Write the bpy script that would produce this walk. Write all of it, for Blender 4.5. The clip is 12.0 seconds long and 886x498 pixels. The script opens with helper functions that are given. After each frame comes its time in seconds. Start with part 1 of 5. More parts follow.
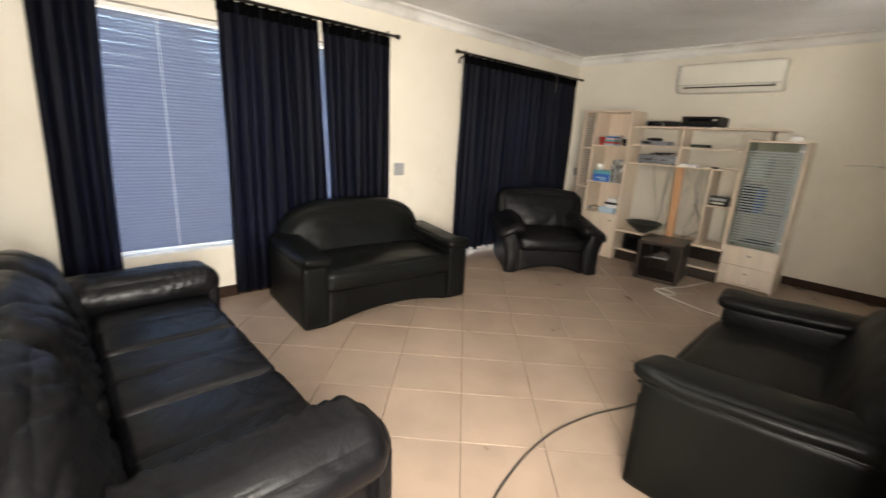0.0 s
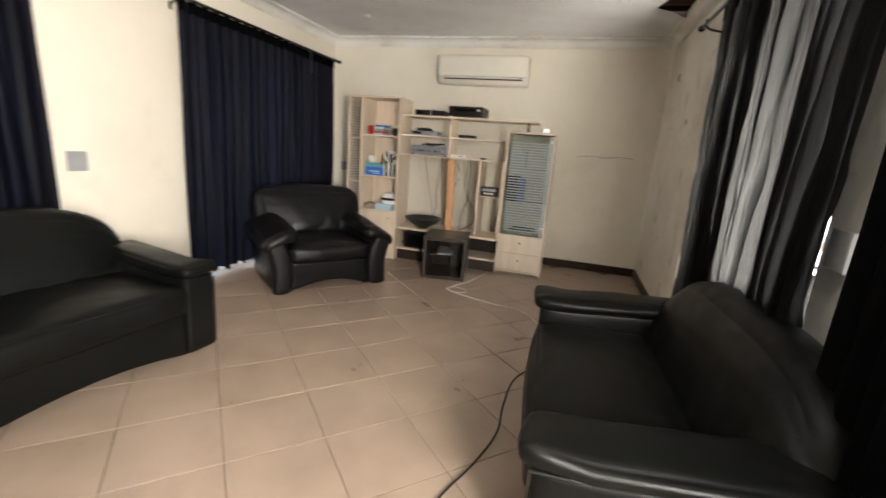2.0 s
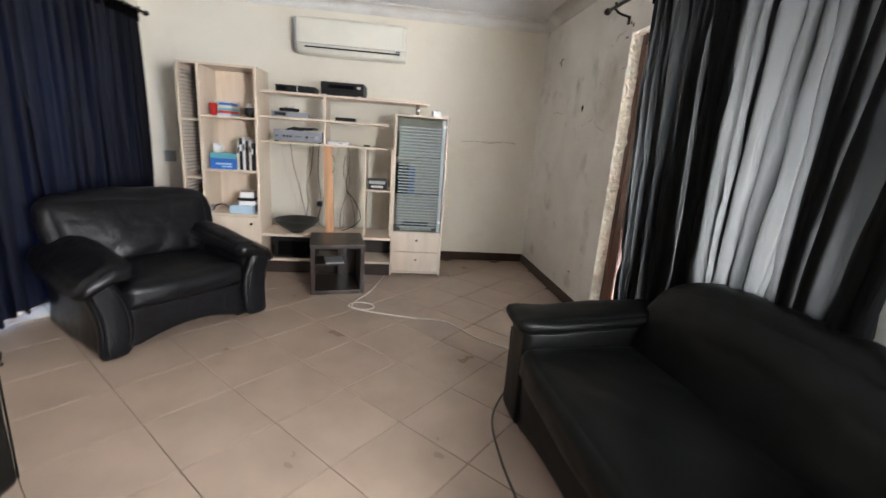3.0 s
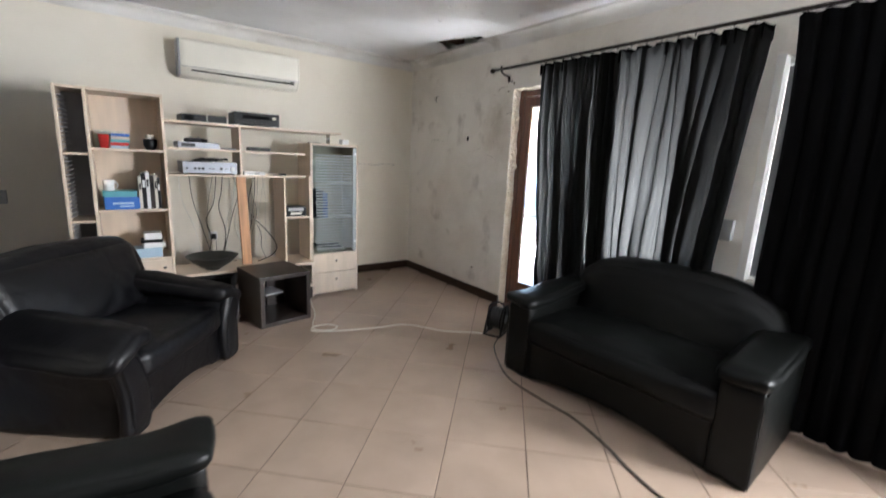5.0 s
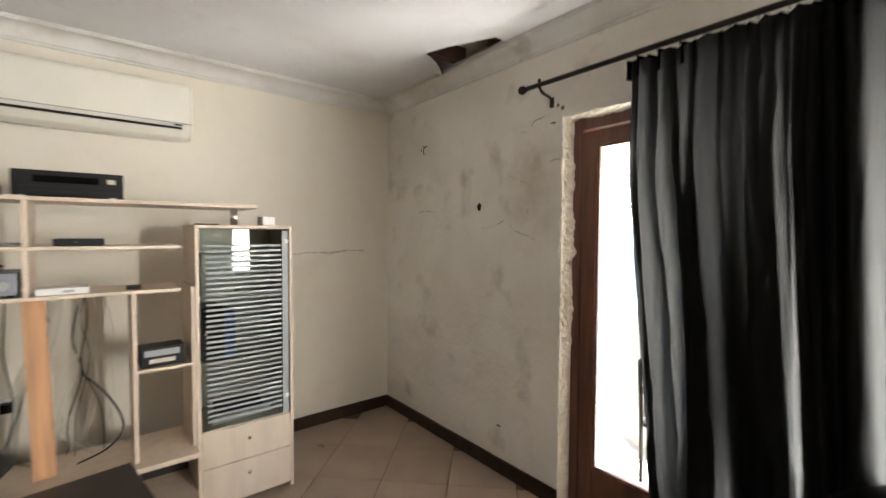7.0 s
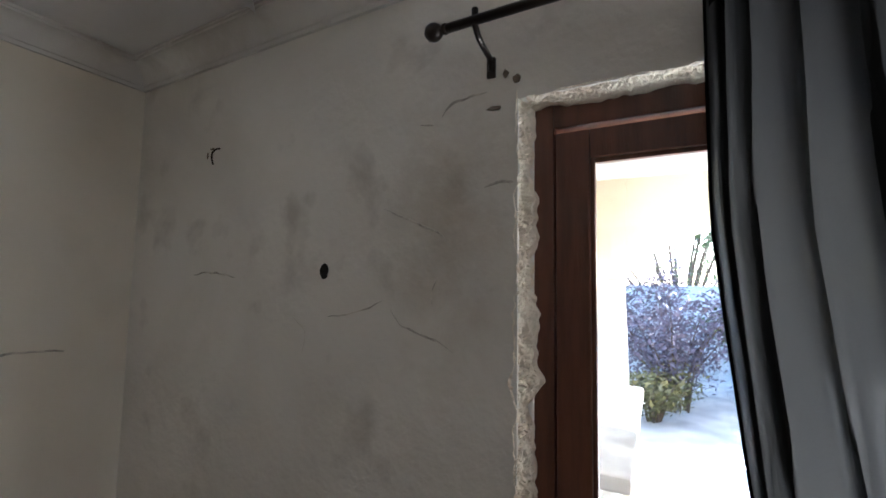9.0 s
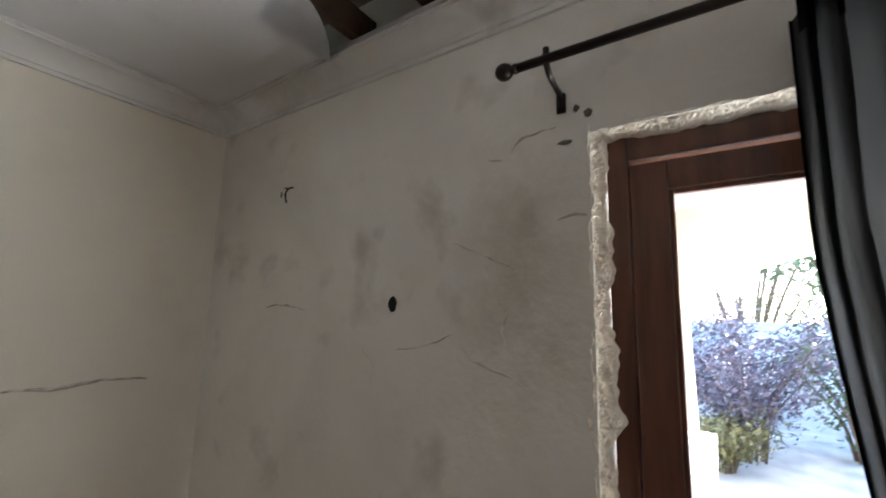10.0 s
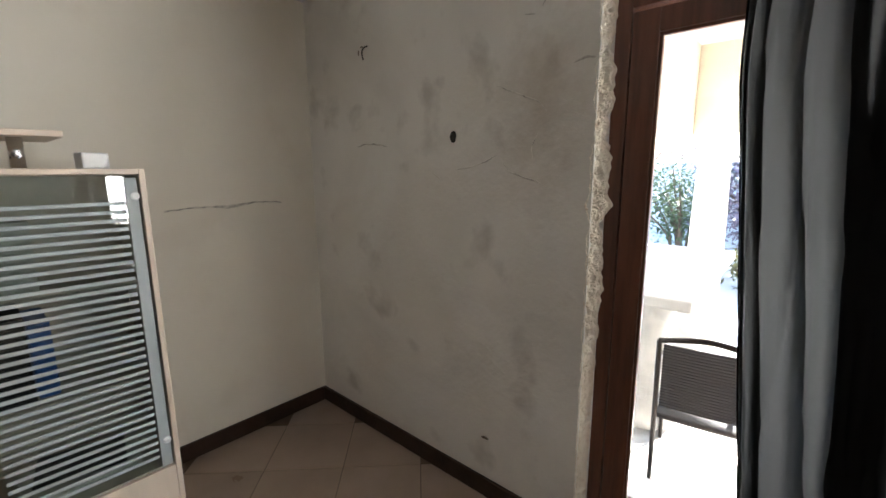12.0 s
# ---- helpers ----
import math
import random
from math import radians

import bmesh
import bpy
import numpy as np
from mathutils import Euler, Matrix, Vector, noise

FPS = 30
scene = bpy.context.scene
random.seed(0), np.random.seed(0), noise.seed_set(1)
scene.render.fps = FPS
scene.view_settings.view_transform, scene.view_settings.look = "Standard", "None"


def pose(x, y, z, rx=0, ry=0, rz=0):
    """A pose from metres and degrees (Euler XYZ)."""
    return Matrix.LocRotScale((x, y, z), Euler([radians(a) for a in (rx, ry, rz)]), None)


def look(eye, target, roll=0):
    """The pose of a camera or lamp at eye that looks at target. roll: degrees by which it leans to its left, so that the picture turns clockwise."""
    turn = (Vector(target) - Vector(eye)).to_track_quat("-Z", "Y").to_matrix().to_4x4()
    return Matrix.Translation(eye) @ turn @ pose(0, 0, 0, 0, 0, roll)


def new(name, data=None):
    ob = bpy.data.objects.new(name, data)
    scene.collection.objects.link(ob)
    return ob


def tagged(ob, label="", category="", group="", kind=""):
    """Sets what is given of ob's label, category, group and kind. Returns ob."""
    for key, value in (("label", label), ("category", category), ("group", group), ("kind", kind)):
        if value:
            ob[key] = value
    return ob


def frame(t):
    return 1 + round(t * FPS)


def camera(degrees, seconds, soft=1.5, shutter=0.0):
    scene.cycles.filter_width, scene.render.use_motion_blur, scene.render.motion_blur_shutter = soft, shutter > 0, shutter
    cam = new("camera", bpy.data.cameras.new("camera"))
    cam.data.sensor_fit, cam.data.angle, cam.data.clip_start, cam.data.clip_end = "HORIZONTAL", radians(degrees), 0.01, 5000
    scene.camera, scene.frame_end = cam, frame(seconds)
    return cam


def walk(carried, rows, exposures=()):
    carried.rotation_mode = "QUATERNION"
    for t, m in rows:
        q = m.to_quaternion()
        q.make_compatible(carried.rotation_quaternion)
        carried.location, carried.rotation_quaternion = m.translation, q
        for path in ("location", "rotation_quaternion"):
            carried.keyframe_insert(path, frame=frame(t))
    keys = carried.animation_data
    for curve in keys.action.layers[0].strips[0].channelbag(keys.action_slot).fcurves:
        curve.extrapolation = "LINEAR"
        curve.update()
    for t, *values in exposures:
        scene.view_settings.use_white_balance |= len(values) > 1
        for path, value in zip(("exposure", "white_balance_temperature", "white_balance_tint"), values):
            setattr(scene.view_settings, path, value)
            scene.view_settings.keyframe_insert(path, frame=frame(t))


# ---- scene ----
cam = camera(91.9, 12.0, shutter=0.4)
PATH = [
    (0, (0.142, 0.332, 1.444), (-1.273, 1.648, 0.928), 3.2),
    (0.5, (0.124, 0.418, 1.416), (-1.506, 1.459, 0.908), 3.6),
    (1, (-0.108, 0.52, 1.437), (-1.558, 1.825, 0.998), 2.1),
    (1.5, (-0.251, 0.725, 1.362), (-1.274, 2.392, 0.947), 2.8),
    (2, (-0.447, 1.001, 1.321), (-0.967, 2.879, 0.868), 4.4),
    (2.5, (-0.768, 1.254, 1.325), (-0.813, 3.188, 0.816), 4.2),
    (3, (-1.152, 1.562, 1.339), (-0.899, 3.486, 0.854), 4.1),
    (3.2, (-1.442, 1.61, 1.343), (-0.99, 3.501, 0.873), 1.4),
    (4.8, (-2.727, 1.541, 1.436), (-1.549, 3.084, 0.952), 1.8),
    (5, (-2.633, 1.525, 1.444), (-1.452, 3.089, 1.043), 2.7),
    (5.5, (-2.375, 1.689, 1.509), (-1.164, 3.279, 1.443), 4.1),
    (6, (-2.055, 2.01, 1.521), (-0.836, 3.595, 1.53), 3.1),
    (6.5, (-1.844, 2.58, 1.479), (-0.618, 4.16, 1.49), 2.0),
    (6.7, (-1.735, 2.82, 1.495), (-0.52, 4.408, 1.46), 0.9),
    (8.3, (-0.618, 4.263, 1.602), (0.979, 5.465, 1.538), -0.1),
    (8.5, (-0.6, 4.287, 1.627), (1.081, 5.37, 1.683), -0.4),
    (9, (-0.592, 4.247, 1.664), (1.159, 5.199, 1.824), 1.0),
    (9.5, (-0.604, 4.267, 1.671), (1.153, 5.176, 1.96), 1.7),
    (10, (-0.636, 4.309, 1.662), (0.993, 5.427, 1.972), 1.5),
    (10.5, (-0.653, 4.281, 1.614), (0.899, 5.538, 1.71), 1.2),
    (11, (-0.733, 4.165, 1.559), (0.777, 5.467, 1.393), 1.6),
    (11.5, (-0.908, 4.055, 1.53), (0.561, 5.371, 1.197), 0.8),
    (12, (-1.059, 3.967, 1.547), (0.408, 5.278, 1.189), -0.3),
]
exposures = ((0.0, 3.75, 6900, 10), (2.0, 4.0, 6700, 10), (2.5, 4.2, 6200, 10), (3.2, 4.3, 5850, 10), (5.0, 4.2, 5750, 10), (5.6, 4.3, 6000, 10), (6.7, 4.3, 6450, 10), (8.3, 3.4, 5950, 10),
             (9.2, 3.25, 5650, 10), (10.0, 3.6, 5900, 10), (10.5, 2.65, 5400, 10), (11.0, 2.4, 5100, 10), (11.5, 3.2, 5450, 10), (12.0, 3.65, 6100, 10))
walk(cam, [(t, look(eye, target, roll)) for t, eye, target, roll in PATH], exposures)

# ---- world, sun, added daylight lamps ----
XL, XR, YB, YS, H = -3.62, 0.445, 6.41, -0.22, 2.635
SUN_EL, SUN_AZ = radians(37), radians(20)
world = bpy.data.worlds.new("world")
scene.world = world
world.use_nodes = True
wn = world.node_tree.nodes
sky = wn.new("ShaderNodeTexSky")
sky.sky_type, sky.sun_disc = "NISHITA", False
sky.sun_elevation, sky.sun_rotation = SUN_EL, radians(90) + SUN_AZ
world.node_tree.links.new(sky.outputs[0], wn["Background"].inputs[0])
wn["Background"].inputs[1].default_value = 0.15

sun = new("sun", bpy.data.lights.new("sun", "SUN"))
sun.data.energy, sun.data.angle, sun.data.color = 5.0, radians(0.5), (1.0, 0.95, 0.88)
sun.matrix_world = look((math.cos(SUN_EL) * math.cos(SUN_AZ), -math.cos(SUN_EL) * math.sin(SUN_AZ), math.sin(SUN_EL)), (0, 0, 0))


def added_daylight(eye, target, width, height, watts, colour, spread=180):
    lamp = new("added_daylight", bpy.data.lights.new("added_daylight", "AREA"))
    lamp.data.shape, lamp.data.size, lamp.data.size_y = "RECTANGLE", width, height
    lamp.data.energy, lamp.data.color, lamp.data.spread = watts, colour, radians(spread)
    lamp.matrix_world = look(eye, target)
    return lamp


# daylight for an unseen window, assumed from where back-wall shadows point
added_daylight((XR + 0.145, 0.4, 1.45), (-2.0, 3.4, 1.35), 0.8, 1.2, 14.0, (1.0, 0.96, 0.9), 140)
# added lamp outside the glass door, hidden by curtains, standing in for patio daylight
added_daylight((XR + 0.36, 3.42, 0.8), (-1.2, 3.47, 2.3), 0.8, 1.4, 8.0, (1.0, 0.97, 0.92), 122)

# ---- materials ----
def mat(name, colour, rough=0.6, metal=0.0, spec=0.5, noise_scale=0.0, vary=0.15, bump=0.0, bump_scale=60.0, coat=0.0, second=None, stretch=None):
    """Painted or plain surface with two scales of variation."""
    m = bpy.data.materials.new(name)
    m.use_nodes = True
    nt = m.node_tree
    b = nt.nodes["Principled BSDF"]
    b.inputs["Base Color"].default_value = (*colour, 1)
    b.inputs["Roughness"].default_value = rough
    b.inputs["Metallic"].default_value = metal
    b.inputs["Specular IOR Level"].default_value = spec
    b.inputs["Coat Weight"].default_value = coat
    co = nt.nodes.new("ShaderNodeTexCoord")
    src = co.outputs["Object"]
    if stretch:
        mp = nt.nodes.new("ShaderNodeMapping")
        mp.inputs["Scale"].default_value = stretch
        nt.links.new(src, mp.inputs[0])
        src = mp.outputs[0]
    if noise_scale:
        n = nt.nodes.new("ShaderNodeTexNoise")
        n.inputs["Scale"].default_value, n.inputs["Detail"].default_value = noise_scale, 6
        nt.links.new(src, n.inputs["Vector"])
        r = nt.nodes.new("ShaderNodeValToRGB")
        dark = second or tuple(c * (1 - 2 * vary) for c in colour)
        r.color_ramp.elements[0].position, r.color_ramp.elements[1].position = 0.3, 0.62
        r.color_ramp.elements[0].color, r.color_ramp.elements[1].color = (*dark, 1), (*colour, 1)
        nt.links.new(n.outputs[0], r.inputs[0])
        nt.links.new(r.outputs[0], b.inputs["Base Color"])
        mr = nt.nodes.new("ShaderNodeMapRange")
        mr.inputs["To Min"].default_value, mr.inputs["To Max"].default_value = max(rough - 0.08, 0.02), min(rough + 0.1, 1)
        nt.links.new(n.outputs[0], mr.inputs[0])
        nt.links.new(mr.outputs[0], b.inputs["Roughness"])
    if bump:
        n2 = nt.nodes.new("ShaderNodeTexNoise")
        n2.inputs["Scale"].default_value, n2.inputs["Detail"].default_value = bump_scale, 4
        nt.links.new(src, n2.inputs["Vector"])
        bp = nt.nodes.new("ShaderNodeBump")
        bp.inputs["Strength"].default_value, bp.inputs["Distance"].default_value = bump, 0.02
        nt.links.new(n2.outputs[0], bp.inputs["Height"])
        nt.links.new(bp.outputs[0], b.inputs["Normal"])
    return m


def stained(name, base, stain, amount, blotch=1.3, relief=0.25, second_stain=None, spot=None):
    """Old wall paint: broad discolouring, sharp-edged damp marks, fine grain and uneven trowel relief."""
    m = mat(name, base, 0.75, spec=0.25)
    nt = m.node_tree
    b = nt.nodes["Principled BSDF"]
    co = nt.nodes.new("ShaderNodeTexCoord")
    broad, fine, mark = (nt.nodes.new("ShaderNodeTexNoise") for _ in range(3))
    for n, s, d, dist in ((broad, blotch, 5, 0.4), (fine, 45, 5, 0), (mark, blotch * 3.1, 9, 0.2)):
        n.inputs["Scale"].default_value, n.inputs["Detail"].default_value, n.inputs["Distortion"].default_value = s, d, dist
        nt.links.new(co.outputs["Object"], n.inputs["Vector"])
    r1, r2 = nt.nodes.new("ShaderNodeValToRGB"), nt.nodes.new("ShaderNodeValToRGB")
    r1.color_ramp.elements[0].position, r1.color_ramp.elements[1].position = 0.35, 0.75
    r1.color_ramp.elements[0].color = (*base, 1)
    r1.color_ramp.elements[1].color = (*(second_stain or tuple(0.5 * (p + q) for p, q in zip(base, stain))), 1)
    r2.color_ramp.elements[0].position, r2.color_ramp.elements[1].position = 0.58, 0.72
    r2.color_ramp.elements[0].color, r2.color_ramp.elements[1].color = (0, 0, 0, 1), (amount, amount, amount, 1)
    nt.links.new(broad.outputs[0], r1.inputs[0])
    nt.links.new(mark.outputs[0], r2.inputs[0])
    mx = nt.nodes.new("ShaderNodeMix")
    mx.data_type = "RGBA"
    mx.inputs[7].default_value = (*stain, 1)
    nt.links.new(r2.outputs[0], mx.inputs[0])
    nt.links.new(r1.outputs[0], mx.inputs[6])
    last = mx.outputs[2]
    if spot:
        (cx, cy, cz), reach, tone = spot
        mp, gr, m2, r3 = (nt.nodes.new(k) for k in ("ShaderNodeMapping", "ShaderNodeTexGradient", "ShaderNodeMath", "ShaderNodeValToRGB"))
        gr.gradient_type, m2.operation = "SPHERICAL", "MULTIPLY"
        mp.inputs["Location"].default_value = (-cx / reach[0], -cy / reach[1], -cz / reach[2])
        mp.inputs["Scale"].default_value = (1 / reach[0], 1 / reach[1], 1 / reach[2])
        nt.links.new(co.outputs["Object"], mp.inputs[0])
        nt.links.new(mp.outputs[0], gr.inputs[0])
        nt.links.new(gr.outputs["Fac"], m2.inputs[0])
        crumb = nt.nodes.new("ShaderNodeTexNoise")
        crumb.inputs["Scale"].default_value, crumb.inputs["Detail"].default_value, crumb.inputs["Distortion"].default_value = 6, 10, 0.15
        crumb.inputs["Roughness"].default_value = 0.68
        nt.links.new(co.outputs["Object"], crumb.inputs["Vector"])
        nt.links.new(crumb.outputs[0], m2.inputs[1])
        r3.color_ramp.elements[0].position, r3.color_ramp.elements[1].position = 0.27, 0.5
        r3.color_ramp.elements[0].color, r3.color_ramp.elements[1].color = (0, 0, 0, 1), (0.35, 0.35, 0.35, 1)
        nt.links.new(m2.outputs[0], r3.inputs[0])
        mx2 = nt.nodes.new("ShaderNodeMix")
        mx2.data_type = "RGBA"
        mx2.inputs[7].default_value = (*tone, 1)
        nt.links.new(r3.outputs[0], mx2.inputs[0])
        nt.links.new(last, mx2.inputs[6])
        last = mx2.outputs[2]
    nt.links.new(last, b.inputs["Base Color"])
    add = nt.nodes.new("ShaderNodeMath")
    add.operation = "MULTIPLY_ADD"
    add.inputs[1].default_value = 0.12
    nt.links.new(fine.outputs[0], add.inputs[0])
    nt.links.new(mark.outputs[0], add.inputs[2])
    bp = nt.nodes.new("ShaderNodeBump")
    bp.inputs["Strength"].default_value, bp.inputs["Distance"].default_value = relief, 0.03
    nt.links.new(add.outputs[0], bp.inputs["Height"])
    nt.links.new(bp.outputs[0], b.inputs["Normal"])
    return m


def sheer(name, colour, through_colour, haze=0.0, rough=0.8, spec=0.2):
    """Woven cloth that lets some light through, partly straight on."""
    m = mat(name, colour, rough, spec=spec, bump=0.12, bump_scale=220)
    nt = m.node_tree
    b, out = nt.nodes["Principled BSDF"], nt.nodes["Material Output"]
    tl, fw = nt.nodes.new("ShaderNodeBsdfTranslucent"), nt.nodes.new("ShaderNodeBsdfRefraction")
    tl.inputs[0].default_value = (*through_colour, 1)
    fw.inputs["Color"].default_value = (haze, haze, haze, 1)
    fw.inputs["Roughness"].default_value, fw.inputs["IOR"].default_value = 0.55, 1.12
    a1, a2 = nt.nodes.new("ShaderNodeAddShader"), nt.nodes.new("ShaderNodeAddShader")
    nt.links.new(b.outputs[0], a1.inputs[0])
    nt.links.new(tl.outputs[0], a1.inputs[1])
    nt.links.new(a1.outputs[0], a2.inputs[0])
    nt.links.new(fw.outputs[0], a2.inputs[1])
    nt.links.new((a2 if haze else a1).outputs[0], out.inputs[0])
    return m


def pane_material(name, tint, mirror=0.04, rough=0.0):
    """Thin clear glass: mostly clear, each face a faint mirror."""
    m = bpy.data.materials.new(name)
    m.use_nodes = True
    nt = m.node_tree
    nt.nodes.remove(nt.nodes["Principled BSDF"])
    gl, tr, mx = (nt.nodes.new(k) for k in ("ShaderNodeBsdfGlossy", "ShaderNodeBsdfTransparent", "ShaderNodeMixShader"))
    gl.inputs["Roughness"].default_value = rough
    tr.inputs[0].default_value = (*tint, 1)
    mx.inputs[0].default_value = mirror
    nt.links.new(tr.outputs[0], mx.inputs[1])
    nt.links.new(gl.outputs[0], mx.inputs[2])
    nt.links.new(mx.outputs[0], nt.nodes["Material Output"].inputs[0])
    return m


CREAM = stained("cream_wall_paint", (0.79, 0.745, 0.65), (0.6, 0.53, 0.42), 0.22, 0.9, 0.12)
DIRTY = stained("damp_wall_paint", (0.82, 0.79, 0.73), (0.3, 0.255, 0.2), 0.42, 1.3, 0.7, (0.62, 0.58, 0.51), ((XR, 4.8, 1.8), (0.5, 0.45, 0.95), (0.4, 0.32, 0.23)))
CEIL = stained("ceiling_paint", (0.8, 0.8, 0.81), (0.5, 0.46, 0.4), 0.22, 1.1, 0.22, (0.66, 0.65, 0.64), ((0.12, 3.45, H), (0.6, 1.5, 0.6), (0.36, 0.3, 0.23)))
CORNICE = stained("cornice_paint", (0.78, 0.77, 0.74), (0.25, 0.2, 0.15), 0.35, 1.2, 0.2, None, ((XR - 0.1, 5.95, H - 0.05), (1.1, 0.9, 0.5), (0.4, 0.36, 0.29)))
PLASTER = stained("broken_plaster", (0.84, 0.78, 0.66), (0.5, 0.36, 0.24), 0.6, 9, 1.0)
TILE = mat("floor_tile_glaze", (0.35, 0.265, 0.205), 0.3, spec=0.45, noise_scale=3.6, vary=0.09, bump=0.05, bump_scale=26)
_nt = TILE.node_tree
_info, _add = _nt.nodes.new("ShaderNodeObjectInfo"), _nt.nodes.new("ShaderNodeVectorMath")
_mul = _nt.nodes.new("ShaderNodeMath")
_mul.operation, _mul.inputs[1].default_value = "MULTIPLY", 87.0
_co = [n for n in _nt.nodes if n.type == "TEX_COORD"][0]
_nt.links.new(_info.outputs["Random"], _mul.inputs[0])
_nt.links.new(_co.outputs["Object"], _add.inputs[0])
_nt.links.new(_mul.outputs[0], _add.inputs[1])
for n in [n for n in _nt.nodes if n.type == "TEX_NOISE"]:
    _nt.links.new(_add.outputs[0], n.inputs["Vector"])
GROUT = mat("grout", (0.13, 0.09, 0.065), 0.9, noise_scale=20)
SKIRT = mat("skirting_wood", (0.045, 0.024, 0.015), 0.45, spec=0.25, noise_scale=9, vary=0.25, bump=0.1, bump_scale=40)
DOORWOOD = mat("door_hardwood", (0.15, 0.055, 0.03), 0.32, noise_scale=4, vary=0.28, bump=0.15, bump_scale=25, stretch=(8, 8, 0.8), coat=0.2)
MAPLE = mat("pale_laminate", (0.68, 0.56, 0.44), 0.4, noise_scale=3, vary=0.06, bump=0.04, bump_scale=50, stretch=(6, 6, 0.7))
PINE = mat("raw_pine_post", (0.6, 0.33, 0.17), 0.55, noise_scale=4, vary=0.18, stretch=(9, 9, 0.6))
LEATHER = mat("black_leather", (0.004, 0.004, 0.005), 0.37, spec=0.3, noise_scale=4, vary=0.2, bump=0.06, bump_scale=110)
_nt = LEATHER.node_tree
_fold, _b2 = _nt.nodes.new("ShaderNodeTexNoise"), _nt.nodes.new("ShaderNodeBump")
_fold.inputs["Scale"].default_value, _fold.inputs["Detail"].default_value, _fold.inputs["Distortion"].default_value = 7, 4, 1.4
_b2.inputs["Strength"].default_value, _b2.inputs["Distance"].default_value = 0.4, 0.014
_old = [n for n in _nt.nodes if n.type == "BUMP" and n is not _b2][0]
_nt.links.new([n for n in _nt.nodes if n.type == "TEX_COORD"][0].outputs["Object"], _fold.inputs["Vector"])
_nt.links.new(_fold.outputs[0], _b2.inputs["Height"])
_nt.links.new(_b2.outputs[0], _old.inputs["Normal"])
VINYL = mat("black_leatherette", (0.0045, 0.005, 0.0045), 0.38, spec=0.18, noise_scale=3, vary=0.2, bump=0.05, bump_scale=130)
CURTAIN = sheer("black_satin_curtain", (0.002, 0.0023, 0.005), (0.008, 0.009, 0.016), 0.0, 0.5, 0.07)
SHEER = sheer("thin_black_curtain", (0.003, 0.003, 0.003), (0.019, 0.019, 0.0187), 0.0015, 0.6, 0.08)
HEADER = mat("curtain_header_tape", (0.003, 0.003, 0.0033), 0.9, spec=0.04, bump=0.2, bump_scale=150)
IRON = mat("dark_curtain_rod", (0.02, 0.014, 0.011), 0.35, 0.6)
BLACK = mat("black_plastic", (0.007, 0.007, 0.0075), 0.42, spec=0.25, noise_scale=12)
SILVER = mat("silver_grey_metal", (0.24, 0.25, 0.28), 0.4, 0.5, noise_scale=12, vary=0.06)
CHROME = mat("chrome", (0.6, 0.6, 0.6), 0.18, 1.0)
WHITE = mat("white_plastic", (0.75, 0.75, 0.74), 0.4, noise_scale=8, vary=0.03)
ACWHITE = mat("aged_white_plastic", (0.74, 0.71, 0.62), 0.4, noise_scale=3, vary=0.04)
GREYPL = mat("grey_plastic", (0.33, 0.33, 0.34), 0.45, noise_scale=9, vary=0.06)
WENGE = mat("dark_brown_veneer", (0.03, 0.021, 0.017), 0.33, noise_scale=5, vary=0.25, bump=0.06, bump_scale=60)
BOWL = mat("dark_carved_wood", (0.022, 0.024, 0.021), 0.4, noise_scale=14, vary=0.25, bump=0.2, bump_scale=70)
BLINDMAT = sheer("blind_slat_vinyl", (0.11, 0.125, 0.17), (0.013, 0.019, 0.036), 0.0)
BLINDGREY = mat("grey_blind_slat", (0.13, 0.13, 0.135), 0.6, noise_scale=6, vary=0.08)
ALU = mat("white_window_frame", (0.72, 0.71, 0.68), 0.45, noise_scale=7, vary=0.05)
GLASS = pane_material("window_glass", (0.97, 0.98, 0.98))
SMOKED = pane_material("cabinet_glass", (0.76, 0.81, 0.81), 0.03)
FROST = mat("frosted_stripe", (0.38, 0.41, 0.41), 0.55, noise_scale=8, vary=0.08)
VOID = mat("roof_void_timber", (0.1, 0.05, 0.03), 0.9, noise_scale=6, vary=0.3)
RED, BLUE, TEAL, PALEBLUE = (mat(n, c, 0.45, noise_scale=10, vary=0.06) for n, c in (
    ("red_plastic", (0.5, 0.03, 0.03)), ("blue_card", (0.03, 0.13, 0.45)), ("teal_card", (0.12, 0.36, 0.4)), ("pale_blue_card", (0.42, 0.55, 0.66))))
PAPER = mat("paper", (0.62, 0.58, 0.5), 0.7, noise_scale=30, vary=0.1)
CABLEW, CABLEB = mat("white_cable", (0.6, 0.58, 0.52), 0.5), mat("black_cable", (0.015, 0.015, 0.015), 0.5)
STUCCO = stained("patio_stucco", (0.8, 0.71, 0.55), (0.5, 0.4, 0.28), 0.2, 0.7, 0.3)
PAVING = mat("patio_paving", (0.68, 0.65, 0.61), 0.8, noise_scale=2.5, vary=0.2, bump=0.3, bump_scale=20)
STONE = mat("pale_stone", (0.55, 0.52, 0.47), 0.7, noise_scale=5, vary=0.2, bump=0.5, bump_scale=14)
BARK = mat("bark", (0.12, 0.085, 0.06), 0.9, noise_scale=9, bump=0.5, bump_scale=30)
LEAF, LEAF2, LEAF3 = (mat(n, c, 0.55, noise_scale=6, vary=0.25) for n, c in (("green_leaf", (0.08, 0.12, 0.045)), ("purple_grey_leaf", (0.15, 0.12, 0.16)), ("yellow_leaf", (0.17, 0.15, 0.05))))
WICKER = mat("dark_wicker", (0.03, 0.024, 0.02), 0.6, noise_scale=25, vary=0.3)
